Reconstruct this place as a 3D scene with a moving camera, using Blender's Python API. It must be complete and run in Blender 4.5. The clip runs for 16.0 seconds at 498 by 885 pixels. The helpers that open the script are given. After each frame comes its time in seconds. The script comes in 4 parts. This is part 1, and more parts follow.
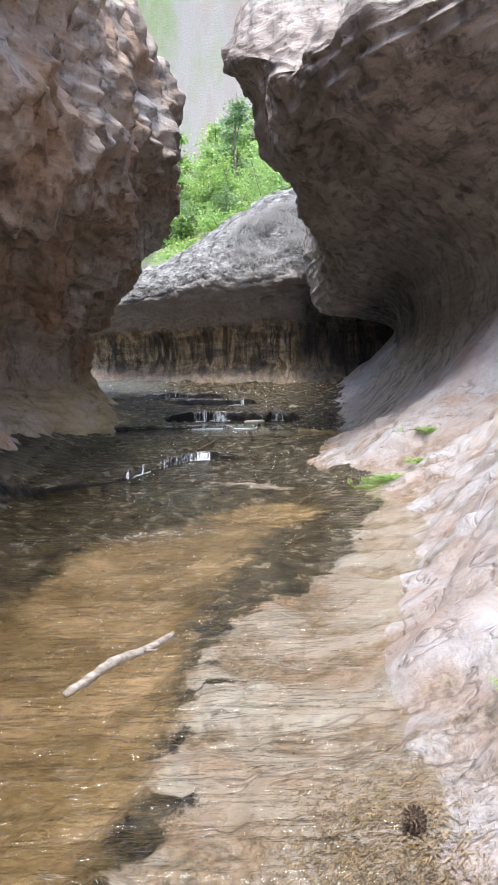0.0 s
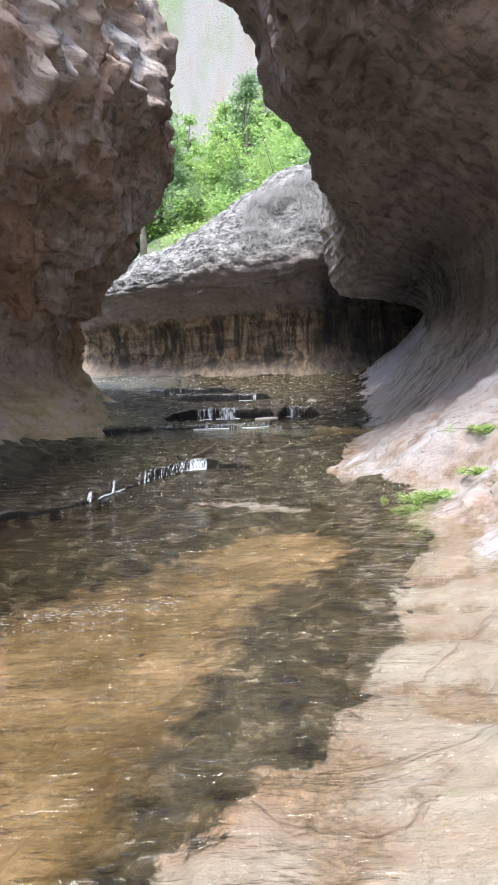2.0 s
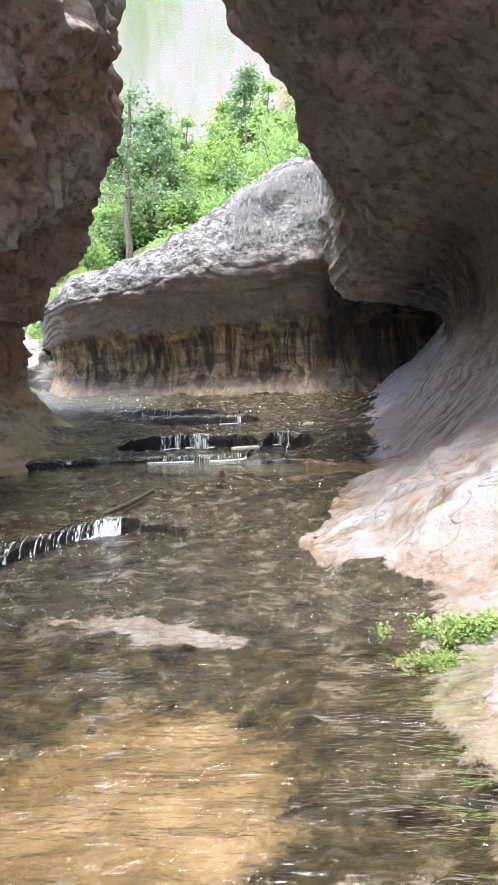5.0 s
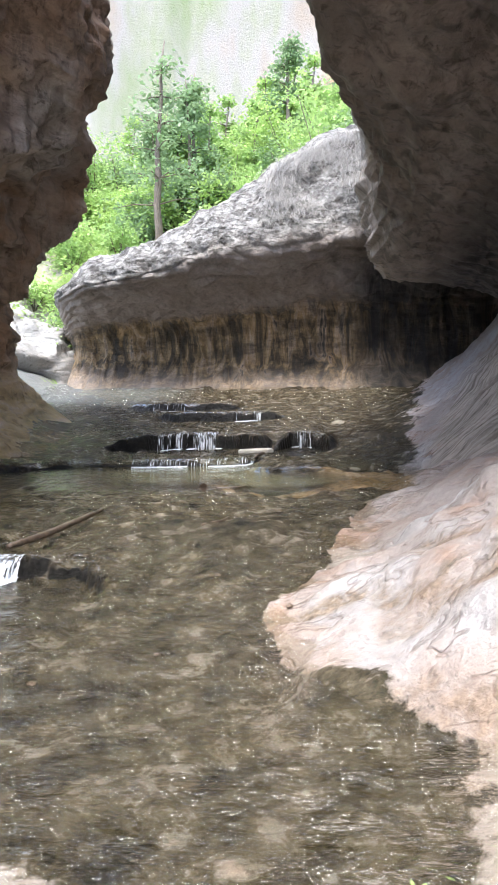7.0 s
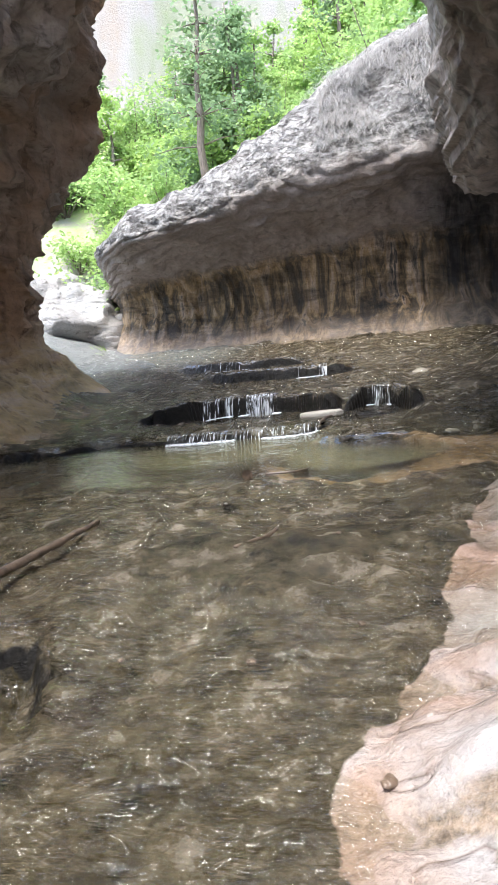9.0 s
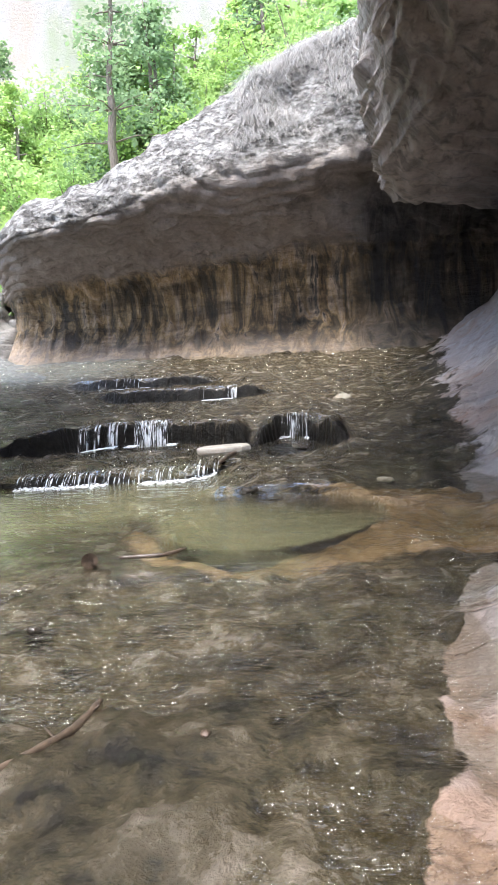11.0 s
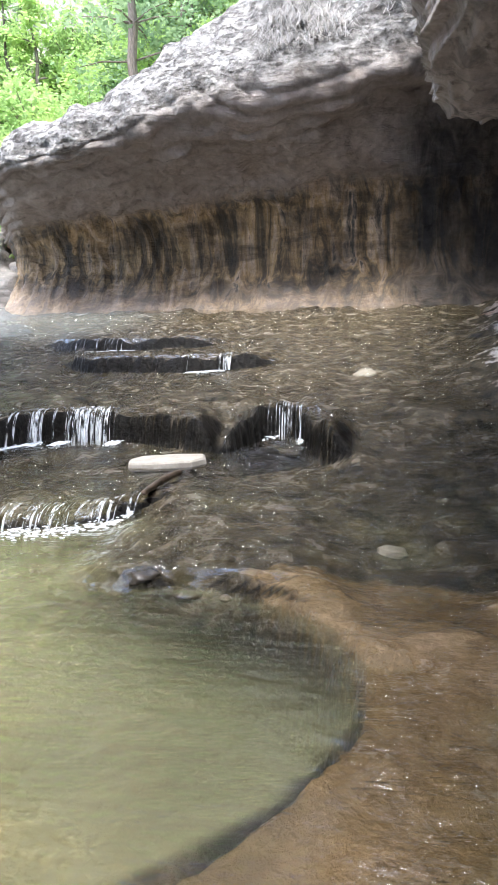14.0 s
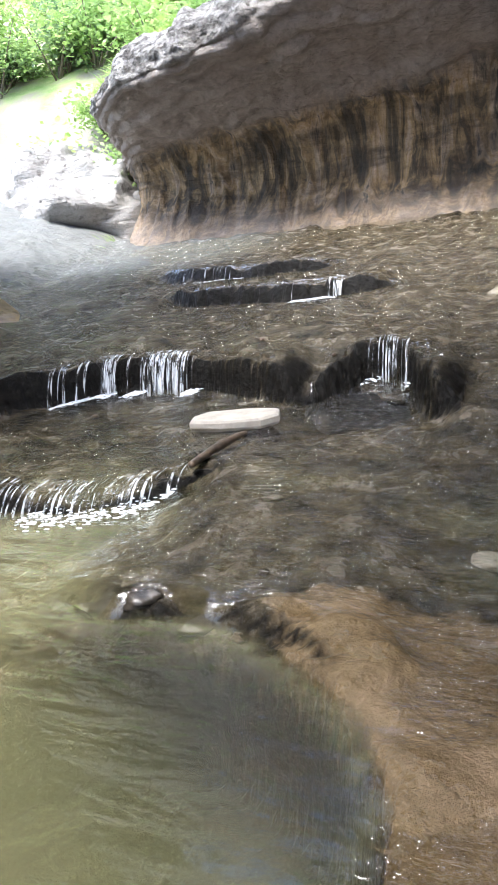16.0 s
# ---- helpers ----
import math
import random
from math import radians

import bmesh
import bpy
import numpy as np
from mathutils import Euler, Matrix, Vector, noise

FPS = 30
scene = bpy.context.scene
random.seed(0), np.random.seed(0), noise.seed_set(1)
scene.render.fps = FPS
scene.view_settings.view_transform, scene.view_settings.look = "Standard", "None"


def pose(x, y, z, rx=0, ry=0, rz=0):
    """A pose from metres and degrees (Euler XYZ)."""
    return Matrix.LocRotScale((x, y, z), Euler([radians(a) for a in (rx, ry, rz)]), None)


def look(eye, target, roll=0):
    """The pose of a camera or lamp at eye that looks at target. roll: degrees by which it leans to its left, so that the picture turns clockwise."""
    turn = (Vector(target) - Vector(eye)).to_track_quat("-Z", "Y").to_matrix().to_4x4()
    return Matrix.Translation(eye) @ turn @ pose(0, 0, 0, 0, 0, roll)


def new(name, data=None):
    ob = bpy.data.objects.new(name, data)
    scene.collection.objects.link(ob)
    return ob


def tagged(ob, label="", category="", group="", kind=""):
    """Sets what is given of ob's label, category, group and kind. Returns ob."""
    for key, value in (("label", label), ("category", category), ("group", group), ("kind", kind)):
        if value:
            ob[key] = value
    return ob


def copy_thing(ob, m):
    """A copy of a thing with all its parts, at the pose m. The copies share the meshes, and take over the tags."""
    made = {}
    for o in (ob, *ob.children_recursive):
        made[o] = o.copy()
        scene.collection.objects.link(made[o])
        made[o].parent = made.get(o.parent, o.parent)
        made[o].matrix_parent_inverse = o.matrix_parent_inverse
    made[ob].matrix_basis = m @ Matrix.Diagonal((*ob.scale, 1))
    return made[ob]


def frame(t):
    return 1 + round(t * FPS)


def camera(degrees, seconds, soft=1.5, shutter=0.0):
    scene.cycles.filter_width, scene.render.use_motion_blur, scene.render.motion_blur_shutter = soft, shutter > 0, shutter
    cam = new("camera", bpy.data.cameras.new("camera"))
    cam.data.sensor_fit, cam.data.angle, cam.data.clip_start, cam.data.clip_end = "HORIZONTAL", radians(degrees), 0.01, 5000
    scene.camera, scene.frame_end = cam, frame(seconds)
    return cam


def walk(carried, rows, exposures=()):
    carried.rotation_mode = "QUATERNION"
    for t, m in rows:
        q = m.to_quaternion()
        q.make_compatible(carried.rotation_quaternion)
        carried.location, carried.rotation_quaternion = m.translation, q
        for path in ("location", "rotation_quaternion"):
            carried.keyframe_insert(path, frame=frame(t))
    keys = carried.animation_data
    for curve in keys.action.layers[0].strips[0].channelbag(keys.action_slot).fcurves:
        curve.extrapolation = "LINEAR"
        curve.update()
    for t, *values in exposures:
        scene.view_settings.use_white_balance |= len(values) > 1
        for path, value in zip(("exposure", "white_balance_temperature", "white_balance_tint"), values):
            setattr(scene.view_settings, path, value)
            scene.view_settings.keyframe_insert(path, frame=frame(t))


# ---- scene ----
cam = camera(39.0, 16.0)
METRES, EYE, TILT, LEAN, TURN = 21.7, 1.5, 1.2, 0.0, 0.0
ROWS = [
    (0.0, 0.0, 0.0, 0.0, -0.04, -5.71, 0.37),
    (0.5, 0.0027, 0.0371, -0.0014, 0.47, -6.06, 0.92),
    (1.0, 0.0074, 0.0779, -0.0014, 0.89, -6.23, 1.34),
    (1.5, 0.0091, 0.1131, -0.0038, 2.38, -6.31, 1.55),
    (2.0, 0.0156, 0.156, -0.0067, 1.63, -6.11, 1.59),
    (2.5, 0.0219, 0.1919, -0.0057, 2.01, -6.72, 1.61),
    (3.0, 0.0257, 0.2268, -0.0049, 2.21, -6.07, 1.74),
    (3.5, 0.0316, 0.265, -0.0061, 2.95, -5.13, 1.85),
    (4.0, 0.0391, 0.303, -0.008, 2.15, -4.3, 1.89),
    (4.5, 0.0482, 0.3424, -0.0103, 2.36, -4.44, 1.96),
    (7.0, 0.0883, 0.5247, -0.0197, 6.99, -4.67, 1.15),
    (7.5, 0.0912, 0.5604, -0.0222, 8.41, -5.59, 1.79),
    (8.0, 0.0888, 0.5919, -0.0265, 10.1, -6.82, 2.97),
    (8.5, 0.0845, 0.6275, -0.0254, 11.58, -7.28, 4.39),
    (9.0, 0.079, 0.6565, -0.0257, 12.5, -7.86, 5.47),
    (9.5, 0.0769, 0.6913, -0.0288, 10.14, -7.42, 5.39),
    (10.0, 0.073, 0.7204, -0.0291, 8.72, -6.38, 4.96),
    (12.5, 0.0865, 0.8425, -0.0193, 3.33, -8.25, 1.41),
    (13.0, 0.0901, 0.8679, -0.0188, 4.84, -7.4, 1.41),
    (13.5, 0.0958, 0.8934, -0.0188, 7.26, -8.34, 1.67),
    (14.0, 0.0999, 0.9226, -0.0185, 10.2, -11.1, 2.07),
    (14.5, 0.1058, 0.94, -0.019, 14.27, -13.91, 2.94),
    (15.0, 0.1098, 0.9573, -0.0216, 17.56, -17.44, 3.89),
    (15.5, 0.1097, 0.9745, -0.0223, 20.24, -18.08, 5.24),
    (16.0, 0.1139, 0.9836, -0.0199, 21.86, -16.64, 6.44),
]
EXPOSURES = ((0.0, 1.85, 6050, 10), (3.5, 2.2, 6150, 10), (7.0, 2.3, 6200, 10), (10.0, 2.35, 6200, 10), (12.5, 2.6, 6150, 10), (16.0, 2.6, 6150, 10))
walk(cam, [(t, pose(0, 0, EYE, TILT, LEAN, TURN) @ pose(METRES * x, METRES * y, METRES * z, 90 + pitch, roll, yaw)) for t, x, y, z, yaw, pitch, roll in ROWS], EXPOSURES)
# ---- light: open sky over the slot, thin bright overcast ----
world = bpy.data.worlds.new("sky")
scene.world = world
world.use_nodes = True
wn = world.node_tree.nodes
sky = wn.new("ShaderNodeTexSky")
sky.sky_type = "NISHITA"
sky.sun_disc = False
sky.sun_elevation, sky.sun_rotation = radians(68), radians(200)
sky.air_density, sky.dust_density = 1.0, 2.5
wn["Background"].inputs["Strength"].default_value = 0.14
world.node_tree.links.new(sky.outputs[0], wn["Background"].inputs["Color"])
sun = new("sun", bpy.data.lights.new("sun", "SUN"))
sun.data.energy, sun.data.angle, sun.data.color = 1.6, radians(25), (1.0, 0.97, 0.92)
sun.matrix_world = look((-8, -22, 60), (0, 0, 0))


# ---- numeric helpers ----
def hash3(ix, iy, iz, seed):
    h = (ix * 374761393 + iy * 668265263 + iz * 2147483647 + seed * 974634777) & 0xFFFFFFFF
    h = ((h ^ (h >> 13)) * 1274126177) & 0x7FFFFFFF
    h = ((h ^ (h >> 16)) * 1103515245) & 0x7FFFFFFF
    return ((h ^ (h >> 15)) & 0xFFFFFF) / float(0xFFFFFF)


def vnoise(x, y, z=None, seed=0):
    """Value noise in -1..1 on arrays, in the plane or in space."""
    if z is None:
        x, y = np.broadcast_arrays(np.asarray(x, float), np.asarray(y, float))
        ix, iy = np.floor(x).astype(np.int64), np.floor(y).astype(np.int64)
        fx, fy = x - ix, y - iy
        fx, fy = fx * fx * (3 - 2 * fx), fy * fy * (3 - 2 * fy)
        a, b = hash3(ix, iy, 7, seed), hash3(ix + 1, iy, 7, seed)
        c, d = hash3(ix, iy + 1, 7, seed), hash3(ix + 1, iy + 1, 7, seed)
        low = a + (b - a) * fx
        return (low + (c + (d - c) * fx - low) * fy) * 2 - 1
    x, y, z = np.broadcast_arrays(np.asarray(x, float), np.asarray(y, float), np.asarray(z, float))
    ix, iy, iz = np.floor(x).astype(np.int64), np.floor(y).astype(np.int64), np.floor(z).astype(np.int64)
    fx, fy, fz = x - ix, y - iy, z - iz
    fx, fy, fz = [f * f * f * (f * (f * 6 - 15) + 10) for f in (fx, fy, fz)]
    total = 0
    for a in (0, 1):
        for b in (0, 1):
            for c in (0, 1):
                w = (fx if a else 1 - fx) * (fy if b else 1 - fy) * (fz if c else 1 - fz)
                total = total + w * hash3(ix + a, iy + b, iz + c, seed)
    return total * 2 - 1


def fbm(x, y, z=None, octaves=4, seed=0, gain=0.5):
    total, amp = 0, 1.0
    for k in range(octaves):
        total = total + amp * vnoise(x, y, z, seed + k)
        x, y, z, amp = x * 2.03, y * 2.03, None if z is None else z * 2.03, amp * gain
    return total


def step(v, a, b):
    """Smooth step of v from a to b, 0 to 1."""
    s = np.clip((v - a) / (b - a), 0, 1)
    return s * s * (3 - 2 * s)


def curve_at(v, knots, values):
    """Smooth curve through knots (Catmull-Rom tangents)."""
    k, p = np.asarray(knots, float), np.asarray(values, float)
    m = np.gradient(p, k, axis=0)
    v = np.clip(v, k[0], k[-1])
    i = np.clip(np.searchsorted(k, v) - 1, 0, len(k) - 2)
    h = k[i + 1] - k[i]
    s = (v - k[i]) / h
    shape = (...,) + (None,) * (p.ndim - 1)
    s, h = s[shape], h[shape]
    return (p[i] * (2 * s**3 - 3 * s**2 + 1) + m[i] * h * (s**3 - 2 * s**2 + s)
            + p[i + 1] * (3 * s**2 - 2 * s**3) + m[i + 1] * h * (s**3 - s**2))


def grid_mesh(name, P, attributes=None, flip=False):
    """A mesh from an array of points (rows, columns, 3), smooth shaded, with float attributes."""
    r, c = P.shape[:2]
    me = bpy.data.meshes.new(name)
    idx = np.arange(r * c).reshape(r, c)
    quads = np.stack([idx[:-1, :-1], idx[1:, :-1], idx[1:, 1:], idx[:-1, 1:]], -1).reshape(-1, 4)
    if flip:
        quads = quads[:, ::-1]
    n = len(quads)
    me.vertices.add(r * c)
    me.vertices.foreach_set("co", P.reshape(-1).astype(np.float32))
    me.loops.add(n * 4)
    me.loops.foreach_set("vertex_index", np.ascontiguousarray(quads).reshape(-1).astype(np.int32))
    me.polygons.add(n)
    me.polygons.foreach_set("loop_start", np.arange(0, n * 4, 4, dtype=np.int32))
    me.update(calc_edges=True)
    me.polygons.foreach_set("use_smooth", np.ones(n, bool))
    for key, values in (attributes or {}).items():
        at = me.attributes.new(key, "FLOAT", "POINT")
        at.data.foreach_set("value", np.broadcast_to(values, (r, c)).reshape(-1).astype(np.float32))
    me.validate()
    return me


def normals_of(P):
    du, dv = np.gradient(P, axis=0), np.gradient(P, axis=1)
    n = np.cross(du, dv)
    return n / np.maximum(np.linalg.norm(n, axis=-1, keepdims=True), 1e-9)


# ---- materials ----
class Nodes:
    """Short node building for one material."""

    def __init__(self, name):
        self.mat = bpy.data.materials.new(name)
        self.mat.use_nodes = True
        self.t = self.mat.node_tree
        self.b = self.t.nodes["Principled BSDF"]
        self.geo = self.t.nodes.new("ShaderNodeNewGeometry").outputs["Position"]

    def put(self, kind, **inputs):
        n = self.t.nodes.new(kind)
        for k, v in inputs.items():
            self.wire(v, n.inputs[k.replace("_", " ")])
        return n

    def wire(self, v, socket):
        if isinstance(v, bpy.types.NodeSocket):
            self.t.links.new(v, socket)
        else:
            socket.default_value = v

    def stretch(self, sx, sy, sz):
        m = self.put("ShaderNodeMapping", Vector=self.geo)
        m.inputs["Scale"].default_value = (sx, sy, sz)
        return m.outputs[0]

    def noise(self, scale, detail=5.0, rough=0.6, vec=None, distortion=0.0):
        return self.put("ShaderNodeTexNoise", Vector=vec or self.geo, Scale=scale, Detail=detail, Roughness=rough, Distortion=distortion).outputs["Fac"]

    def ramp(self, fac, *stops):
        r = self.put("ShaderNodeValToRGB", Fac=fac)
        e = r.color_ramp.elements
        while len(e) < len(stops):
            e.new(0.5)
        for el, (p, c) in zip(e, stops):
            el.position, el.color = p, ((*c, 1) if isinstance(c, tuple) else (c, c, c, 1))
        return r.outputs[0]

    def mix(self, fac, a, b, blend="MIX"):
        n = self.t.nodes.new("ShaderNodeMix")
        n.data_type, n.blend_type = "RGBA", blend
        for v, s in ((fac, n.inputs[0]), (a, n.inputs[6]), (b, n.inputs[7])):
            if isinstance(v, tuple):
                v = (*v, 1)
            self.wire(v, s)
        return n.outputs[2]

    def math(self, op, a, b=0.0):
        n = self.t.nodes.new("ShaderNodeMath")
        n.operation = op
        self.wire(a, n.inputs[0])
        self.wire(b, n.inputs[1])
        return n.outputs[0]

    def attr(self, name):
        n = self.t.nodes.new("ShaderNodeAttribute")
        n.attribute_name = name
        return n.outputs["Fac"]

    def bump(self, height, strength, distance, normal=None):
        n = self.put("ShaderNodeBump", Height=height, Strength=strength, Distance=distance)
        if normal is not None:
            self.wire(normal, n.inputs["Normal"])
        return n.outputs[0]

    def done(self, color=None, rough=None, normal=None, **more):
        for v, key in ((color, "Base Color"), (rough, "Roughness"), (normal, "Normal")):
            if v is not None:
                self.wire((*v, 1) if isinstance(v, tuple) and len(v) == 3 else v, self.b.inputs[key])
        for k, v in more.items():
            self.wire((*v, 1) if isinstance(v, tuple) and len(v) == 3 else v, self.b.inputs[k.replace("_", " ")])
        return self.mat


def rock_material(name, pale, mid, dark, stain, streak=0.5, rough=0.75):
    """Sandstone: bedding, blotches, vertical seep streaks, pits."""
    n = Nodes(name)
    big = n.noise(0.35, 4, 0.55, distortion=0.6)
    bed = n.noise(1.0, 6, 0.62, n.stretch(0.7, 0.5, 2.2), 0.35)
    fine = n.noise(9.0, 8, 0.7)
    run = n.noise(1.0, 5, 0.6, n.stretch(2.6, 2.6, 0.22), 0.5)
    col = n.mix(n.ramp(big, (0.35, 0.0), (0.65, 1.0)), mid, pale)
    col = n.mix(n.math("MULTIPLY", n.ramp(bed, (0.42, 0.0), (0.62, 1.0)), 0.45), col, dark)
    col = n.mix(n.math("MULTIPLY", n.ramp(run, (0.5, 0.0), (0.62, 1.0)), streak), col, stain)
    col = n.mix(0.45, col, n.ramp(fine, (0.3, 0.25), (0.5, 0.8), (0.7, 1.0)), "MULTIPLY")
    # shade of the hollow painted near-black, broken along the seep streaks
    cave_shade = n.math("MULTIPLY", n.attr("cave_shade"), n.ramp(run, (0.36, 1.0), (0.5, 0.9), (0.62, 0.35)))
    col = n.mix(cave_shade, col, (0.01, 0.009, 0.008))
    foot = n.math("MULTIPLY", n.attr("foot"), n.ramp(fine, (0.3, 0.5), (0.6, 1.0)))
    col = n.mix(foot, col, n.ramp(bed, (0.35, (0.22, 0.18, 0.07)), (0.5, (0.54, 0.41, 0.2)), (0.65, (0.62, 0.52, 0.4))))
    line = n.noise(1.0, 4, 0.6, n.stretch(0.9, 5.5, 0.55), 0.8)
    scour = n.mix(n.ramp(line, (0.38, 0.0), (0.58, 1.0)), (0.2, 0.17, 0.14), (0.55, 0.5, 0.45))
    # pale scoured rock, also used to paint a lit stretch of overhang
    col = n.mix(n.math("MULTIPLY", n.attr("bleach_lit"), n.ramp(fine, (0.3, 0.65), (0.6, 1.0))), col, scour)
    pits = n.ramp(n.noise(3.2, 6, 0.72, distortion=0.4), (0.34, 0.0), (0.44, 1.0))
    col = n.mix(0.6, col, n.mix(pits, (0.25, 0.2, 0.17), (1.0, 1.0, 1.0)), "MULTIPLY")
    nor = n.bump(bed, 0.7, 0.3)
    nor = n.bump(pits, 0.6, 0.1, nor)
    nor = n.bump(fine, 0.6, 0.06, nor)
    nor = n.bump(n.noise(45.0, 4, 0.7), 0.35, 0.01, nor)
    return n.done(col, n.ramp(fine, (0.3, rough - 0.15), (0.7, rough + 0.15)), nor)


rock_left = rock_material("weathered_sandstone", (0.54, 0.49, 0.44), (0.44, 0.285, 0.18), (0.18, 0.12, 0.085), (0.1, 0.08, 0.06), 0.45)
# darker sandstone copy with the right wall's shade put into its colours
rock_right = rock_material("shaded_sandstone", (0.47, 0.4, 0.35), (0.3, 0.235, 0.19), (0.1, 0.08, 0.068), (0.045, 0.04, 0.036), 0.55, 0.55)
rock_far = rock_material("cliff_sandstone", (0.62, 0.55, 0.48), (0.55, 0.4, 0.28), (0.36, 0.22, 0.13), (0.3, 0.25, 0.2), 0.4, 0.85)


def back_rock():
    n = Nodes("seeping_sandstone")
    top = n.attr("top")
    seep = n.attr("seep")
    big = n.noise(0.6, 5, 0.6)
    fine = n.noise(8.0, 8, 0.7)
    run = n.noise(1.0, 6, 0.65, n.stretch(1.7, 1.2, 0.2), 1.0)
    run2 = n.noise(1.0, 4, 0.6, n.stretch(3.5, 2.0, 0.35), 1.0)
    grey = n.mix(n.ramp(big, (0.35, 0.0), (0.65, 1.0)), (0.42, 0.36, 0.32), (0.3, 0.245, 0.205))
    ochre = n.ramp(run, (0.3, (0.03, 0.027, 0.022)), (0.42, (0.16, 0.115, 0.06)), (0.5, (0.46, 0.31, 0.15)), (0.58, (0.6, 0.45, 0.31)), (0.66, (0.08, 0.075, 0.06)))
    ochre = n.mix(0.5, ochre, n.ramp(run2, (0.35, 0.2), (0.6, 1.0)), "MULTIPLY")
    low = n.ramp(n.noise(1.0, 5, 0.6, n.stretch(0.5, 0.5, 1.6), 0.4), (0.42, 0.15), (0.56, 1.0))
    ochre = n.mix(0.68, ochre, low, "MULTIPLY")
    col = n.mix(n.math("MULTIPLY", seep, 0.95), grey, ochre)
    # cave darkness painted into the colour at the block's right end
    col = n.mix(n.math("MULTIPLY", n.attr("cave_shade"), n.ramp(run, (0.36, 1.0), (0.62, 0.7))), col, (0.009, 0.008, 0.007))
    # mottled pale and dark grey over the block's top
    top_grey = n.mix(n.ramp(n.noise(1.4, 7, 0.7), (0.4, 0.0), (0.6, 1.0)), (0.5, 0.485, 0.46), (0.12, 0.11, 0.1))
    col = n.mix(top, col, top_grey)
    col = n.mix(0.4, col, n.ramp(fine, (0.3, 0.3), (0.6, 1.0)), "MULTIPLY")
    crag = n.noise(1.0, 8, 0.7, n.stretch(1.0, 1.0, 2.4), 0.3)
    nor = n.bump(crag, 0.8, 0.5)
    nor = n.bump(run, n.math("MULTIPLY", seep, 0.7), 0.3, nor)
    comb = n.ramp(n.noise(4.5, 5, 0.65, n.stretch(1.0, 1.0, 1.8)), (0.38, 0.0), (0.5, 1.0))
    col = n.mix(n.math("MULTIPLY", top, 0.7), col, n.mix(comb, (0.3, 0.28, 0.26), (1.0, 1.0, 1.0)), "MULTIPLY")
    nor = n.bump(comb, n.math("MULTIPLY", top, 0.9), 0.15, nor)
    nor = n.bump(fine, 0.5, 0.06, nor)
    return n.done(col, 0.72, nor)


rock_back = back_rock()


def bed_rock():
    """Stream bed: dark wet rock, pale pink slickrock, orange sand and painted black shade with algae by plan zones."""
    n = Nodes("stream_bed_rock")
    pale, sand, shade_algae, wet, cool = (n.attr(k) for k in ("pale", "sand", "shade_algae", "wet", "cool"))
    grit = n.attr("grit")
    big = n.noise(0.8, 5, 0.6, distortion=0.4)
    mid = n.noise(3.6, 7, 0.68, distortion=0.15)
    fine = n.noise(16.0, 7, 0.7)
    col = n.ramp(mid, (0.36, (0.012, 0.01, 0.007)), (0.48, (0.06, 0.048, 0.026)), (0.58, (0.11, 0.09, 0.057)), (0.7, (0.24, 0.2, 0.155)))
    slick = n.ramp(big, (0.32, (0.4, 0.28, 0.215)), (0.42, (0.43, 0.36, 0.325)), (0.52, (0.46, 0.43, 0.42)), (0.66, (0.53, 0.52, 0.525)))
    slick = n.mix(n.math("MULTIPLY", n.ramp(mid, (0.55, 0.0), (0.72, 1.0)), 0.5), slick, (0.38, 0.25, 0.18))
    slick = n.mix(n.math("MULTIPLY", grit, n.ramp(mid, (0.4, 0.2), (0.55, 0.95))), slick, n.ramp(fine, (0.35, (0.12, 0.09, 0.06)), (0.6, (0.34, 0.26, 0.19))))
    crack = n.noise(1.0, 4, 0.6, n.stretch(0.35, 0.9, 1.0), 0.5)
    slick = n.mix(n.ramp(crack, (0.492, 0.0), (0.5, 0.55), (0.508, 0.0)), slick, (0.16, 0.11, 0.085))
    slick = n.mix(n.math("MULTIPLY", n.math("SUBTRACT", 1.0, n.attr("patch")), 0.35), slick, (0.32, 0.22, 0.16))
    uneven = n.math("ADD", n.math("MULTIPLY", n.math("SUBTRACT", mid, 0.5), 1.3), n.math("MULTIPLY", n.math("SUBTRACT", n.attr("patch"), 0.6), 0.3))
    col = n.mix(n.ramp(n.math("ADD", pale, uneven), (0.44, 0.0), (0.56, 1.0)), col, slick)
    dune = n.ramp(big, (0.3, (0.12, 0.08, 0.03)), (0.5, (0.27, 0.19, 0.1)), (0.7, (0.5, 0.36, 0.23)))
    col = n.mix(n.ramp(n.math("ADD", sand, n.math("MULTIPLY", n.math("SUBTRACT", mid, 0.5), 0.8)), (0.4, 0.0), (0.65, 1.0)), col, dune)
    col = n.mix(n.math("MULTIPLY", cool, 0.7), col, (0.24, 0.255, 0.25))
    # near-black painted over ledge faces and hollows for their shade, plus algae
    col = n.mix(shade_algae, col, n.ramp(fine, (0.3, (0.003, 0.003, 0.003)), (0.7, (0.016, 0.014, 0.011))))
    col = n.mix(0.35, col, n.ramp(fine, (0.3, 0.3), (0.65, 1.0)), "MULTIPLY")
    nor = n.bump(n.ramp(crack, (0.485, 1.0), (0.5, 0.0), (0.515, 1.0)), n.math("MULTIPLY", pale, 0.6), 0.03, n.bump(mid, 0.9, 0.12))
    nor = n.bump(fine, 0.7, 0.025, nor)
    nor = n.bump(n.noise(60.0, 3, 0.6), 0.3, 0.004, nor)
    rough = n.mix(wet, n.ramp(fine, (0.3, 0.5), (0.7, 0.75)), n.ramp(mid, (0.35, 0.1), (0.7, 0.35)))
    rough = n.mix(shade_algae, rough, (0.3, 0.3, 0.3))
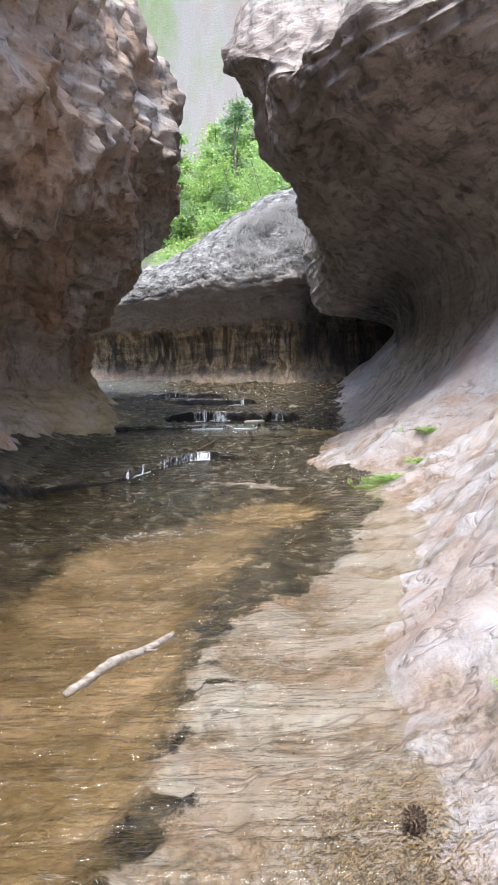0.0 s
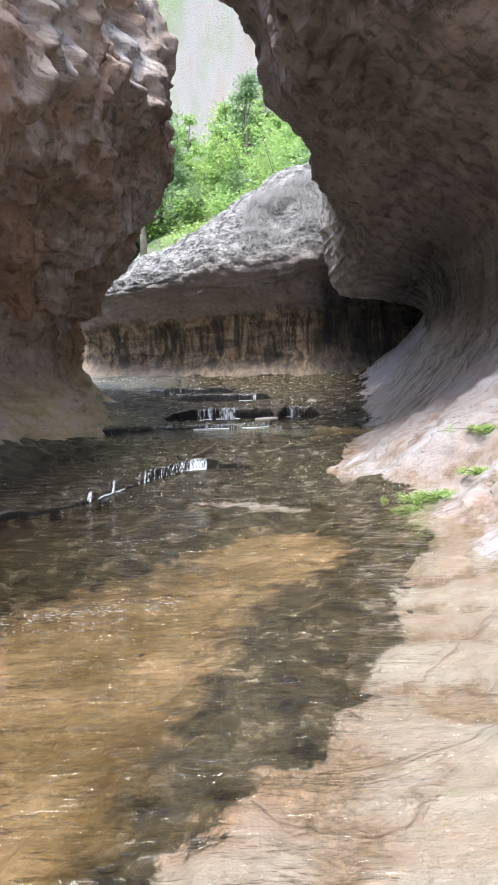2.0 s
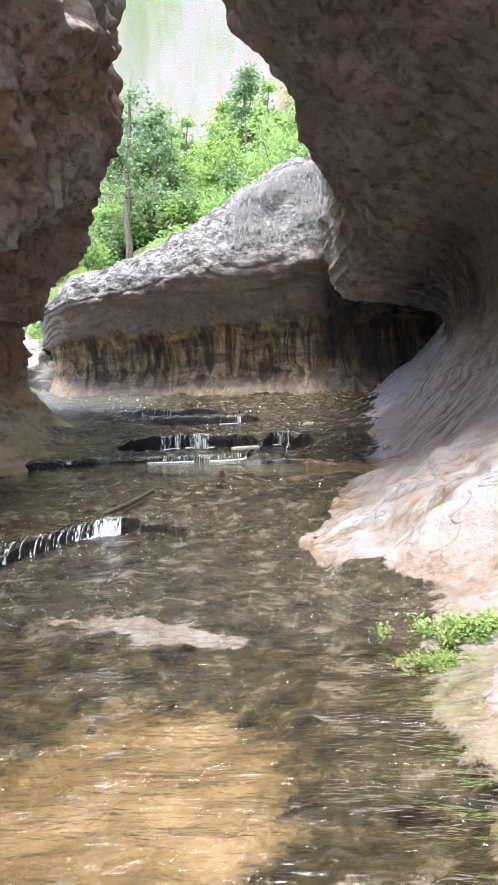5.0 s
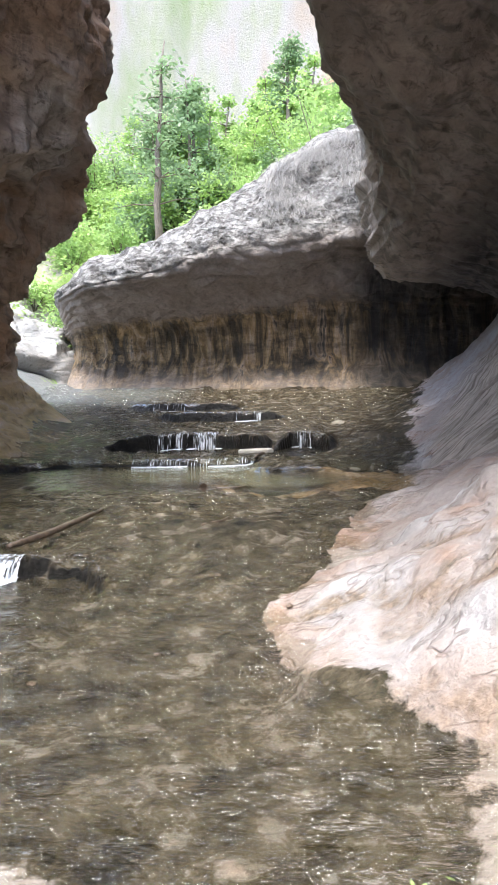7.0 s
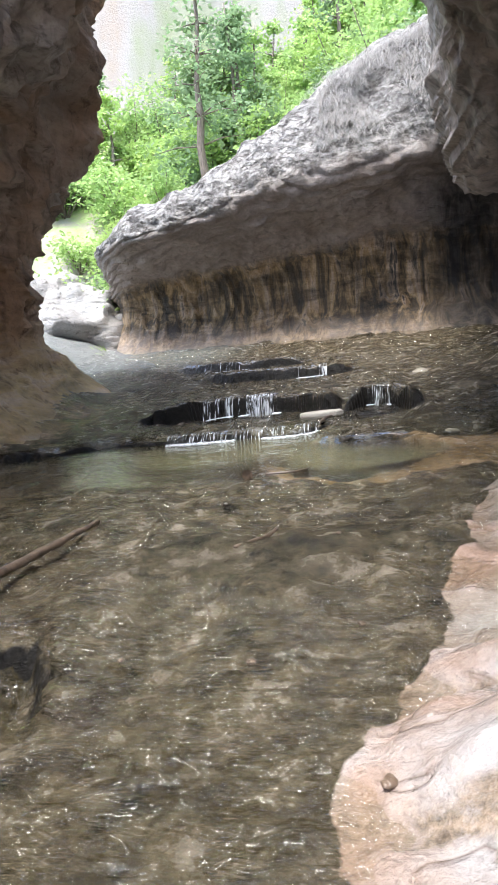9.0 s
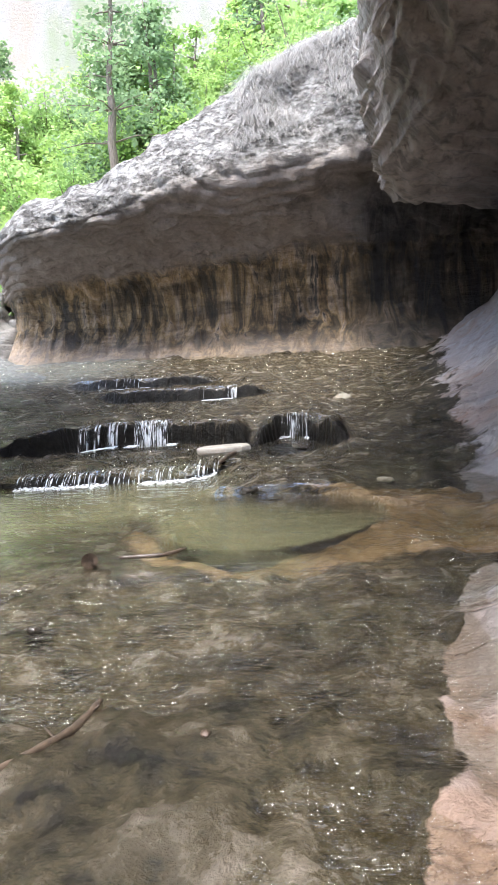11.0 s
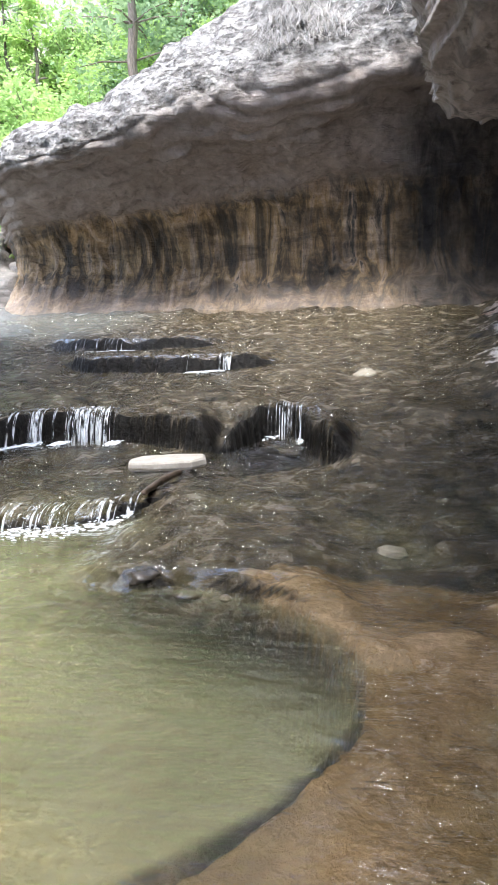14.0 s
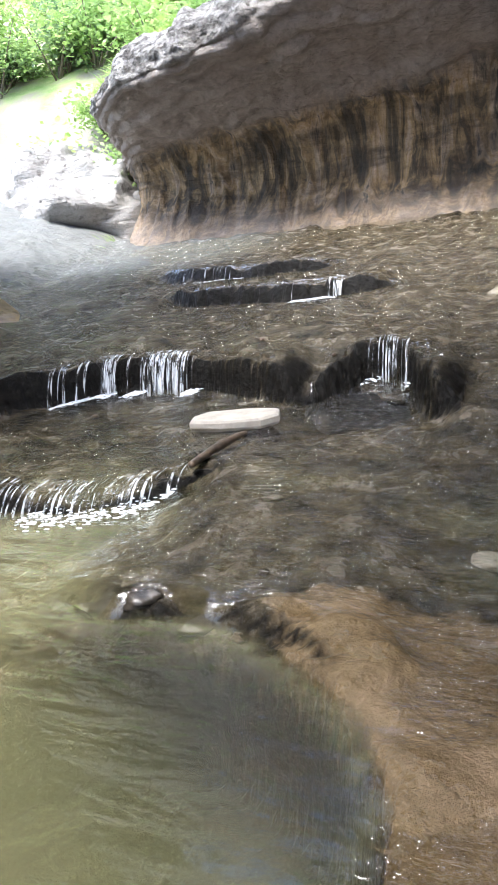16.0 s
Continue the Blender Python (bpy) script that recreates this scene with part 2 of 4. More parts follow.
    return n.done(col, rough, nor, Specular_IOR_Level=n.ramp(shade_algae, (0.1, 0.5), (0.8, 0.12)))


rock_bed = bed_rock()


def water_material(name, tint, ripple, scale, sx, sy, height, ior=1.33):
    """Clear shallow water: sees through, mirrors by Fresnel."""
    n = Nodes(name)
    t = n.t
    r1 = n.noise(scale, 3, 0.5, n.stretch(sx, sy, 1), 0.6)
    r2 = n.noise(scale * 3.7, 3, 0.55, n.stretch(sx, sy, 1), 0.3)
    calm = n.math("SUBTRACT", 1.0, n.math("MULTIPLY", n.attr("still"), 0.9))
    nor = n.bump(r2, n.math("MULTIPLY", calm, ripple * 0.8), height * 0.35, n.bump(r1, n.math("MULTIPLY", calm, ripple), height))
    see = n.put("ShaderNodeBsdfTransparent", Color=(*tint, 1))
    gloss = n.put("ShaderNodeBsdfGlossy", Color=(1, 1, 1, 1), Roughness=0.04, Normal=nor)
    fres = n.put("ShaderNodeFresnel", IOR=ior, Normal=nor)
    silt = n.put("ShaderNodeBsdfDiffuse", Color=n.ramp(n.noise(0.9, 4, 0.6), (0.3, (0.16, 0.165, 0.08)), (0.7, (0.29, 0.28, 0.14))))
    body = n.t.nodes.new("ShaderNodeMixShader")
    for a, s in ((n.math("MULTIPLY", n.attr("turbid"), 0.5), 0), (see.outputs[0], 1), (silt.outputs[0], 2)):
        t.links.new(a, body.inputs[s])
    mix = n.t.nodes.new("ShaderNodeMixShader")
    for a, s in ((fres.outputs[0], 0), (body.outputs[0], 1), (gloss.outputs[0], 2)):
        t.links.new(a, mix.inputs[s])
    t.links.new(mix.outputs[0], t.nodes["Material Output"].inputs["Surface"])
    return n.mat


water_still = water_material("pool_water", (0.88, 0.84, 0.72), 0.7, 2.6, 0.6, 2.0, 0.17)
water_run = water_material("running_water", (0.92, 0.91, 0.85), 1.0, 5.5, 0.5, 1.6, 0.2, 1.55)


def plain(name, stops, scale=8.0, rough=0.7, bump=0.4, distance=0.01, stretch=(1, 1, 1), **more):
    n = Nodes(name)
    f = n.noise(scale, 6, 0.65, n.stretch(*stretch))
    return n.done(n.ramp(f, *stops), rough, n.bump(f, bump, distance), **more)


def leaf_material(name, a, b):
    n = Nodes(name)
    rnd = n.t.nodes.new("ShaderNodeNewGeometry").outputs["Random Per Island"]
    obr = n.t.nodes.new("ShaderNodeObjectInfo").outputs["Random"]
    col = n.mix(rnd, a, b)
    col = n.mix(n.math("MULTIPLY", obr, 0.35), col, (b[0] * 0.7, b[1] * 0.8, b[2] * 1.2))
    m = n.done(col, 0.55)
    trans = n.put("ShaderNodeBsdfTranslucent", Color=col)
    mix = n.t.nodes.new("ShaderNodeMixShader")
    mix.inputs[0].default_value = 0.45
    n.t.links.new(n.b.outputs[0], mix.inputs[1])
    n.t.links.new(trans.outputs[0], mix.inputs[2])
    n.t.links.new(mix.outputs[0], n.t.nodes["Material Output"].inputs["Surface"])
    return m


leaf_green = leaf_material("bright_leaves", (0.3, 0.45, 0.11), (0.46, 0.6, 0.22))
leaf_dark = leaf_material("conifer_needles", (0.2, 0.31, 0.13), (0.32, 0.42, 0.22))
straw = leaf_material("dry_grass_blades", (0.36, 0.34, 0.3), (0.52, 0.5, 0.46))
bark = plain("grey_bark", ((0.3, (0.09, 0.07, 0.055)), (0.7, (0.27, 0.22, 0.18))), 6, 0.85, 0.6, 0.03, (3, 3, 0.5))
driftwood_grey = plain("bleached_driftwood", ((0.3, (0.14, 0.115, 0.09)), (0.7, (0.46, 0.41, 0.35))), 9, 0.7, 0.5, 0.008, (1, 3, 3))
wet_bark = plain("wet_dark_wood", ((0.3, (0.03, 0.022, 0.016)), (0.7, (0.14, 0.1, 0.07))), 12, 0.35)
slab_stone = plain("pale_slab_stone", ((0.3, (0.33, 0.3, 0.25)), (0.7, (0.52, 0.49, 0.44))), 7, 0.6)
dark_stone = plain("wet_black_stone", ((0.3, (0.012, 0.011, 0.01)), (0.7, (0.07, 0.058, 0.045))), 9, 0.25, 0.6, 0.02)
brown_stone = plain("wet_brown_stone", ((0.3, (0.05, 0.036, 0.026)), (0.7, (0.17, 0.12, 0.085))), 9, 0.3, 0.6, 0.02)
cone_scale = plain("pine_cone_scales", ((0.3, (0.05, 0.035, 0.025)), (0.7, (0.17, 0.115, 0.075))), 25, 0.7)
litter = plain("pine_needle_litter", ((0.3, (0.12, 0.085, 0.05)), (0.7, (0.34, 0.26, 0.17))), 20, 0.8)


def foam_material():
    n = Nodes("falling_water")
    t = n.t
    f = n.noise(1.0, 4, 0.6, n.stretch(30, 12, 2.0))
    see = n.put("ShaderNodeBsdfTransparent", Color=(0.95, 0.97, 1, 1))
    n.done((0.82, 0.86, 0.9), 0.25, n.bump(f, 0.4, 0.02))
    mix = t.nodes.new("ShaderNodeMixShader")
    t.links.new(n.ramp(f, (0.42, 0.0), (0.66, 0.75)), mix.inputs[0])
    t.links.new(see.outputs[0], mix.inputs[1])
    t.links.new(n.b.outputs[0], mix.inputs[2])
    t.links.new(mix.outputs[0], t.nodes["Material Output"].inputs["Surface"])
    return n.mat


falling = foam_material()

# ---- plan of the stream: the water's own level, then the bed under it ----
LEDGE_1 = ((-5.5, -2.5, -2.2, -1.75, -1.2, -0.4, 0.0, 0.5, 1.3, 2.2), (9.5, 13.3, 14.6, 16.2, 17.5, 17.5, 16.9, 16.4, 16.0, 15.6))
LEDGE_2 = ((-4.5, -3.0, -1.6, -0.8, -0.2, 0.15, 0.45, 0.6, 0.9), (23.4, 24.6, 24.6, 24.75, 24.75, 24.95, 25.5, 27.0, 28.6))
LEDGE_3 = ((-3.6, -2.9, -2.3, -2.05, -1.8, -1.2, -0.75, 0.0, 0.45, 0.6, 0.7, 0.85, 1.1, 1.35, 1.55, 1.7, 2.1), (26.3, 26.4, 26.7, 27.1, 27.6, 27.75, 27.7, 27.3, 27.05, 26.95, 27.4, 28.0, 28.1, 27.8, 27.2, 26.5, 26.2))
LEDGE_4 = ((-5.0, -3.5, -2.8, -1.0, 0.2, 1.5, 3.0), (32.6, 32.2, 31.5, 31.2, 31.7, 33.0, 35.0))
LEDGE_5 = ((-6.5, -5.0, -4.2, -2.4, -1.2, 0.0), (35.6, 35.0, 34.0, 33.7, 34.3, 36.0))


def ledge(x, y, line, width, wobble, seed):
    at = np.interp(x, *line) + wobble * (0.6 * fbm(x * 2.2, y * 0.6, seed=seed, octaves=3) + 0.5 * np.round(2 * fbm(x * 5.0, y * 0.3, seed=seed + 40, octaves=2)) / 2)
    return step(y, at - width * 0.3, at + width * 0.7)


RIFFLE_1 = ((-5.0, -2.6, -1.8, -1.0, -0.4, 0.3), (7.9, 8.2, 8.5, 8.8, 8.9, 9.1))
RIFFLE_2 = ((-5.0, -2.6, -2.0, -1.3, -0.8, 0.0), (10.3, 10.5, 10.6, 10.9, 11.2, 11.6))


def water_level(x, y):
    l1 = ledge(x, y, LEDGE_1, 0.1, 0.1, 11) * 1.0
    keep1 = 1 - step(x, -0.35, 0.15) * 0.95
    drop = 0.05 * (1 - ledge(x, y, RIFFLE_1, 0.35, 0.12, 16)) + 0.03 * (1 - ledge(x, y, RIFFLE_2, 0.3, 0.1, 17))
    z = -0.28 - drop * (1 - step(x, -0.4, 0.4)) - 0.06 * step(x, -0.4, 0.4) * (1 - step(y, 7.5, 11.5)) + 0.17 * (l1 * keep1 + step(y, 15.5, 20.5) * (1 - keep1))
    z = z + 0.16 * step(y, 18.0, 21.3)
    l2 = ledge(x, y, LEDGE_2, 0.08, 0.06, 12)
    right = step(x, 0.2, 0.6)
    lip = step(np.hypot(x - 1.12, (y - 22.55) * 0.86), 0.98, 1.04) * step(y + 0.25 * x, 23.75, 23.9) * (1 - step(x, 1.6, 2.1))
    z = z + 0.13 * (l2 * (1 - right) + (0.45 * lip + (1 - 0.45 * lip) * step(y, 23.8, 26.5)) * right)
    l3 = ledge(x, y, LEDGE_3, 0.07, 0.05, 13)
    # the tongue between the two falls slopes down to its tip
    l3 = l3 * (1 - np.exp(-(((x - 0.5) / (0.08 + 0.16 * np.clip(y - 26.9, 0, 2))) ** 2)) * (1 - step(y, 26.9, 28.5)))
    right = step(x, 1.68, 2.0)
    left = step(-x, 2.5, 3.4)
    soft = np.maximum(right, left)
    z = z + 0.37 * (l3 * (1 - soft) + step(y, 25.0, 29.0) * soft)
    z = z + 0.16 * step(y, 28.2, 31.5)
    l4 = ledge(x, y, LEDGE_4, 0.12, 0.08, 14)
    soft = np.maximum(step(x, 0.0, 0.6), step(-x, 3.0, 3.6))
    z = z + 0.27 * (l4 * (1 - soft) + step(y, 30.5, 34.0) * soft)
    l5 = ledge(x, y, LEDGE_5, 0.12, 0.08, 15)
    soft = np.maximum(step(x, -1.6, -0.8), step(-x, 4.8, 5.4))
    z = z + 0.24 * (l5 * (1 - soft) + step(y, 32.5, 37.0) * soft)
    return z + 0.75 * step(y, 35.5, 43.0)


RIGHT_EDGE = ((-12, 0, 2.8, 5, 6, 8.6, 12, 14.6, 15.0, 15.8, 16.9, 18, 19.2, 20.4, 21.5, 24, 27, 30, 33, 35, 38, 46), (-1.2, -0.5, -0.3, -0.1, 0.25, 0.9, 1.9, 2.35, 1.75, 1.42, 1.58, 1.8, 2.12, 2.5, 2.95, 3.15, 3.3, 3.5, 3.8, 4.1, 4.6, 6.0))
LEFT_EDGE = ((-12, 5, 9.6, 17, 21, 24, 27, 30, 32, 36, 46), (-3.2, -3.2, -3.5, -4.6, -5.2, -4.6, -4.8, -5.6, -8.0, -9.5, -10.5))


def pothole(x, y):
    """1 inside the round pothole, 0 outside."""
    a = np.arctan2(y - 22.55, x - 1.12)
    r = np.hypot(x - 1.12, (y - 22.55) * 0.86)
    return 1 - step(r, 0.84 + 0.05 * np.sin(3 * a + 1), 0.98 + 0.05 * np.sin(3 * a + 1))


def bed(x, y):
    """Height of the rock and the zones of its surface."""
    level = water_level(x, y)
    e, w = np.interp(y, *RIGHT_EDGE), np.interp(y, *LEFT_EDGE)
    e = e + 0.16 * fbm(x * 0.9, y * 0.9, seed=21)
    rough = fbm(x * 1.1, y * 0.9, seed=22, octaves=5)
    thin = step(y, 15.0, 17.5)
    depth = 0.13 * (1 - thin) + 0.035 * thin
    # sandy deeps of the lower pool, with terraced edges
    deep = np.exp(-(((x + 1.5) / 1.3) ** 2 + ((y - 4.5) / 3.8) ** 2)) + 0.75 * np.exp(-(((x - 0.5) / 1.2) ** 2 + ((y - 11.8) / 1.6) ** 2))
    deep = deep + 0.6 * np.exp(-(((x + 0.8) / 1.9) ** 2 + ((y - 9.2) / 2.6) ** 2))
    warp = deep + 0.16 * fbm(x * 0.8, y * 0.6, seed=23)
    terr = (np.floor(warp * 5) + step(warp * 5 % 1, 0.0, 0.25)) / 5
    depth = depth + 0.24 * np.clip(terr, 0, 1.2) * (1 - thin)
    hole = pothole(x, y)
    side = np.exp(-(((x + 0.7) / 1.3) ** 2 + ((y - 23.1) / 1.35) ** 2))
    hollow = np.exp(-(((x - 1.1) / 0.48) ** 4) - ((y - 27.3) / 0.75) ** 4)
    basin = np.exp(-(((x + 0.7) / 1.6) ** 2 + ((y - 26.5) / 0.75) ** 2))
    depth = depth + 0.6 * hole + 0.22 * side + 0.08 * basin + 0.16 * hollow
    relief = (0.035 + 0.045 * thin) * rough * (1 - 0.8 * hole) + (0.012 + 0.016 * thin) * fbm(x * 5, y * 6, seed=25, octaves=4) * (1 - 0.6 * hole)
    ridge = 1 - np.abs(fbm(x * 0.8 + 0.5 * y, y * 1.6 - 0.3 * x, seed=26, octaves=3))
    relief = relief + 0.05 * np.clip(ridge - 0.75, 0, 1) * (1 - hole)
    # banks
    out = np.clip(x - e, -2, None)
    lip = 0.02 + 0.13 * np.exp(-(((y - 15.2) / 0.9) ** 2))
    up = lip * step(out, -0.12, 0.12) + np.clip(out, 0, None) * 0.2 + 0.08 * np.clip(out, 0, None) ** 2
    pipe = step(y, 20, 26)
    rise = np.clip(out, 0, None)
    up = up * (1 - pipe) + pipe * (0.1 * step(out, -0.2, 0.6) + 0.1 * rise + 0.13 * rise**2)
    gentle = 1 - 0.7 * (1 - step(y, 8.5, 13.0)) * (1 - step(out, 0.8, 2.6))
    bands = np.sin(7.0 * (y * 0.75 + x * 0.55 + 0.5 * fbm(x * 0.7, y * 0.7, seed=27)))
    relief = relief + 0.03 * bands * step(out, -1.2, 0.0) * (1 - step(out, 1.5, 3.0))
    shelf = up * 5 + 0.9 * fbm(x * 0.5 + 0.2 * y, y * 0.35, seed=28)
    cut = (np.floor(shelf) + step(shelf % 1, 0.0, 0.12)) / 5 * 0.38
    soaked = 0.05 * (1 - step(y, 10, 13)) * step(out, -0.4, 0.3) * (1 - step(out, 0.9, 1.9))
    bank_r = up * gentle + cut * gentle * step(out, 0.1, 1.3) - soaked
    outl = np.clip(w - x, 0, None)
    bank_l = 0.12 * step(w - x, -0.9, 0.2) + 0.35 * outl
    pool_bed = -0.02 * step(y, 20, 22) * (1 - step(y, 25, 26))
    z = level - depth + relief + bank_r + bank_l + pool_bed
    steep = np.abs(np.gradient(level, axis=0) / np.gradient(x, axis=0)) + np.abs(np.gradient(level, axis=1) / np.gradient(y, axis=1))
    wall = np.hypot(x - 1.12, (y - 22.55) * 0.86)
    zones = {
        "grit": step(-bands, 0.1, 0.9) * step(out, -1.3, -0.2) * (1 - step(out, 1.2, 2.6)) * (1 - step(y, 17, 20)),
        "pale": 0.6 * np.exp(-(((x - 0.6) / 1.7) ** 2 + ((y - 13.9) / 0.55) ** 2)) + step(out, -1.0 + 0.8 * step(y, 6, 8.5), 0.35 + 0.3 * step(y, 6, 8.5) * (1 - step(y, 15, 16)) - 0.35 * step(y, 15.1, 15.9)) * (1 - 0.9 * step(y, 23.0, 26.0) * (1 - step(out, -0.2, 0.9))) + 0.5 * step(outl, 0.2, 1.2) * (1 - step(y, 19, 22)),
        "sand": np.clip(np.clip(deep * 1.7 - 0.5, 0, 0.9) * (1 - thin) + 1.0 * np.exp(-((wall - 1.45) / 0.65) ** 2) * step(x, 1.0, 1.7) * step(y, 20.9, 21.7) * (1 - step(y, 23.6, 24.4)) + 0.65 * np.exp(-(((x + 4.9) / 1.3) ** 2 + ((y - 26) / 3.5) ** 2)) + 0.5 * hole * (y < 22.6) + 0.9 * np.exp(-((wall - 1.0) / 0.25) ** 2) * (1 - step(y + 0.5 * x, 22.8, 23.2)), 0, 1),
        # steep faces, fall hollow and pothole wall blackened as shade; faint algae patches
        "shade_algae": np.clip(step(steep, 0.45, 1.0) + 0.95 * hollow + 0.95 * step(hole, 0.02, 0.2) * step(y + 0.5 * x, 22.7, 23.3) + 0.3 * thin * (1 - step(y, 22, 26)) * step(rough, 0.2, 0.5) * (1 - step(x, 1.0, 1.6)), 0, 1) * (1 - step(out, 0.0, 0.6)),
        "wet": 1 - step(np.maximum(out - 0.35 * rough, outl), 0.1, 0.9) * (1 - 0.35 * step(y, 15, 25)),
        "cool": step(y, 33, 38) * step(-x, 3.0, 6.5),
    }
    zones["patch"] = step(fbm(x * 0.9 + 0.3 * y, y * 1.5, seed=29, octaves=4), -0.1, 0.25)
    return z, zones, level


# ---- ground of the slot ----
gx = np.concatenate([np.arange(-16, -3.6, 0.12), np.arange(-3.6, 3.8, 0.04), np.arange(3.8, 12.01, 0.1)])
gy = np.concatenate([np.arange(-12, 1.5, 0.25), np.arange(1.5, 21.0, 0.05), np.arange(21.0, 29.0, 0.04), np.arange(29.0, 36.0, 0.06), np.arange(36, 47, 0.12)])
GX, GY = np.meshgrid(gx, gy, indexing="ij")
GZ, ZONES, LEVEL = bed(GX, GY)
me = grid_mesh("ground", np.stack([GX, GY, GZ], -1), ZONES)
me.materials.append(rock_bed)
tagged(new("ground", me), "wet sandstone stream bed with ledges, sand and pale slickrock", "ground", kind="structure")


def on_grid(grid, x, y):
    """A value of a plan grid at one place."""
    i, j = min(max(int(np.searchsorted(gx, x)) - 1, 0), len(gx) - 2), min(max(int(np.searchsorted(gy, y)) - 1, 0), len(gy) - 2)
    u, v = (x - gx[i]) / (gx[i + 1] - gx[i]), (y - gy[j]) / (gy[j + 1] - gy[j])
    return float((grid[i, j] * (1 - u) + grid[i + 1, j] * u) * (1 - v) + (grid[i, j + 1] * (1 - u) + grid[i + 1, j + 1] * u) * v)


def ground_z(x, y):
    return on_grid(GZ, x, y)


def level_z(x, y):
    return on_grid(LEVEL, x, y)


# ---- water ----
def sheet(name, x0, x1, y0, y1, d, material, label, lift, wave):
    X, Y = np.meshgrid(np.arange(x0, x1, d), np.arange(y0, y1, d), indexing="ij")
    Z, _, flat = bed(X, Y)
    # silt thinned along the pothole's far rim, painting the dark depth there
    turbid = step(flat - Z, 0.04, 0.22) * step(Y, 19.5, 21.0) * (1 - step(Y, 25, 26)) * (1 - 0.95 * pothole(X, Y) * step(Y + 0.5 * X, 23.1, 23.9))
    still = step(Y, 20.4, 21.2) * (1 - step(Y, 24.4, 24.9)) * (1 - step(X, 1.9, 2.4)) * (1 - step(Y, 23.7, 23.95) * step(X, 0.3, 0.6))
    Z = flat + lift + wave * fbm(X * 2.2, Y * 4.5, seed=31, octaves=3) * (1 - 0.8 * still)
    fall = (np.abs(np.gradient(flat, axis=0)) + np.abs(np.gradient(flat, axis=1))) * 0.07 / d
    Z = Z - 0.4 * step(fall, 0.02, 0.08)
    me = grid_mesh(name, np.stack([X, Y, Z], -1), {"turbid": turbid, "still": still})
    me.materials.append(material)
    ob = tagged(new(name, me), label, "water", kind="structure")
    ob.visible_shadow = False
    return ob


sheet("water_lower_pool", -7, 3.2, -12, 13.0, 0.1, water_still, "clear shallow stream water over orange sand", 0.0, 0.004)
sheet("water_upper_stream", -9, 4.6, 13.0, 42, 0.07, water_run, "thin clear water running over rock ledges", 0.004, 0.008)


# ---- canyon walls: lofts of a few plan sections ----
def loft(name, ys, sections, nu, nv, axis, material, label, rough, flip=False, extra=None, ribs=0.0, flutes=None, spall=0.07):
    """Sections run from foot to top; axis 'y': (x, z) sections along y, axis 'x': (y, z) sections along x."""
    secs = np.array([[list(p) for p in s] for s in sections], float)
    k = np.arange(secs.shape[1])
    v = np.linspace(0, secs.shape[1] - 1, nv)
    along = np.linspace(ys[0], ys[-1], nu)
    prof = np.stack([curve_at(v, k, s) for s in secs])
    P = np.zeros((nu, nv, 3))
    both = curve_at(along, ys, prof)
    a, b = (0, 1) if axis == "y" else (1, 0)
    P[..., a], P[..., b], P[..., 2] = both[..., 0], along[:, None], both[..., 1]
    N = normals_of(P)
    x, y, z = P[..., 0], P[..., 1], P[..., 2]
    d = rough * (0.45 * fbm(x * 0.45, y * 0.45, z * 0.45, 5, 41) + 0.32 * (1 - 1.6 * np.abs(fbm(x * 0.4, y * 0.35, z * 0.5 + 0.25 * x, 4, 47, 0.5))) + 0.09 * (1 - 2 * np.abs(fbm(x * 1.1, y * 0.8, z * 1.5, 3, 49))) + 0.05 * fbm(x * 3, y * 3, z * 3, 3, 51))
    flow = v[None, :] * 3.2 + 1.1 * fbm(x * 0.3, y * 0.22, z * 0.3, 4, 55)
    d = d + ribs * (np.abs(np.sin(flow * np.pi)) ** 0.6 - 0.6) * (0.6 + 0.8 * vnoise(y * 0.4, v[None, :] * 1.7, seed=57))
    # angular spalls and hollows at arm's length scale
    crag = fbm(x * 0.9, y * 0.9, z * 1.3, 2, 59)
    d = d + rough * spall * (np.floor(crag * 3) + step(crag * 3 % 1, 0.0, 0.3)) / 3 + rough * 0.035 * (1 - 2 * np.abs(fbm(x * 2.4, y * 2.0, z * 3.2, 3, 53)))
    if flutes:
        lines = 1 - 2 * np.abs(vnoise(along[:, None] * 2.1 + 0.5 * v[None, :], v[None, :] * 0.7, seed=81)) + 0.6 * vnoise(along[:, None] * 6.5 + 1.2 * v[None, :], v[None, :] * 0.9, seed=82)
        d = d * (1 - 0.6 * flutes[1](v, along)) + flutes[0] * lines * flutes[1](v, along)
    fade = np.minimum(1, np.linspace(0, 8, nv))[None, :]
    P = P + N * (d * fade)[..., None]
    me = grid_mesh(name, P, extra(v, along) if extra else None, flip)
    me.materials.append(material)
    return tagged(new(name, me), label, "rock wall", kind="structure")


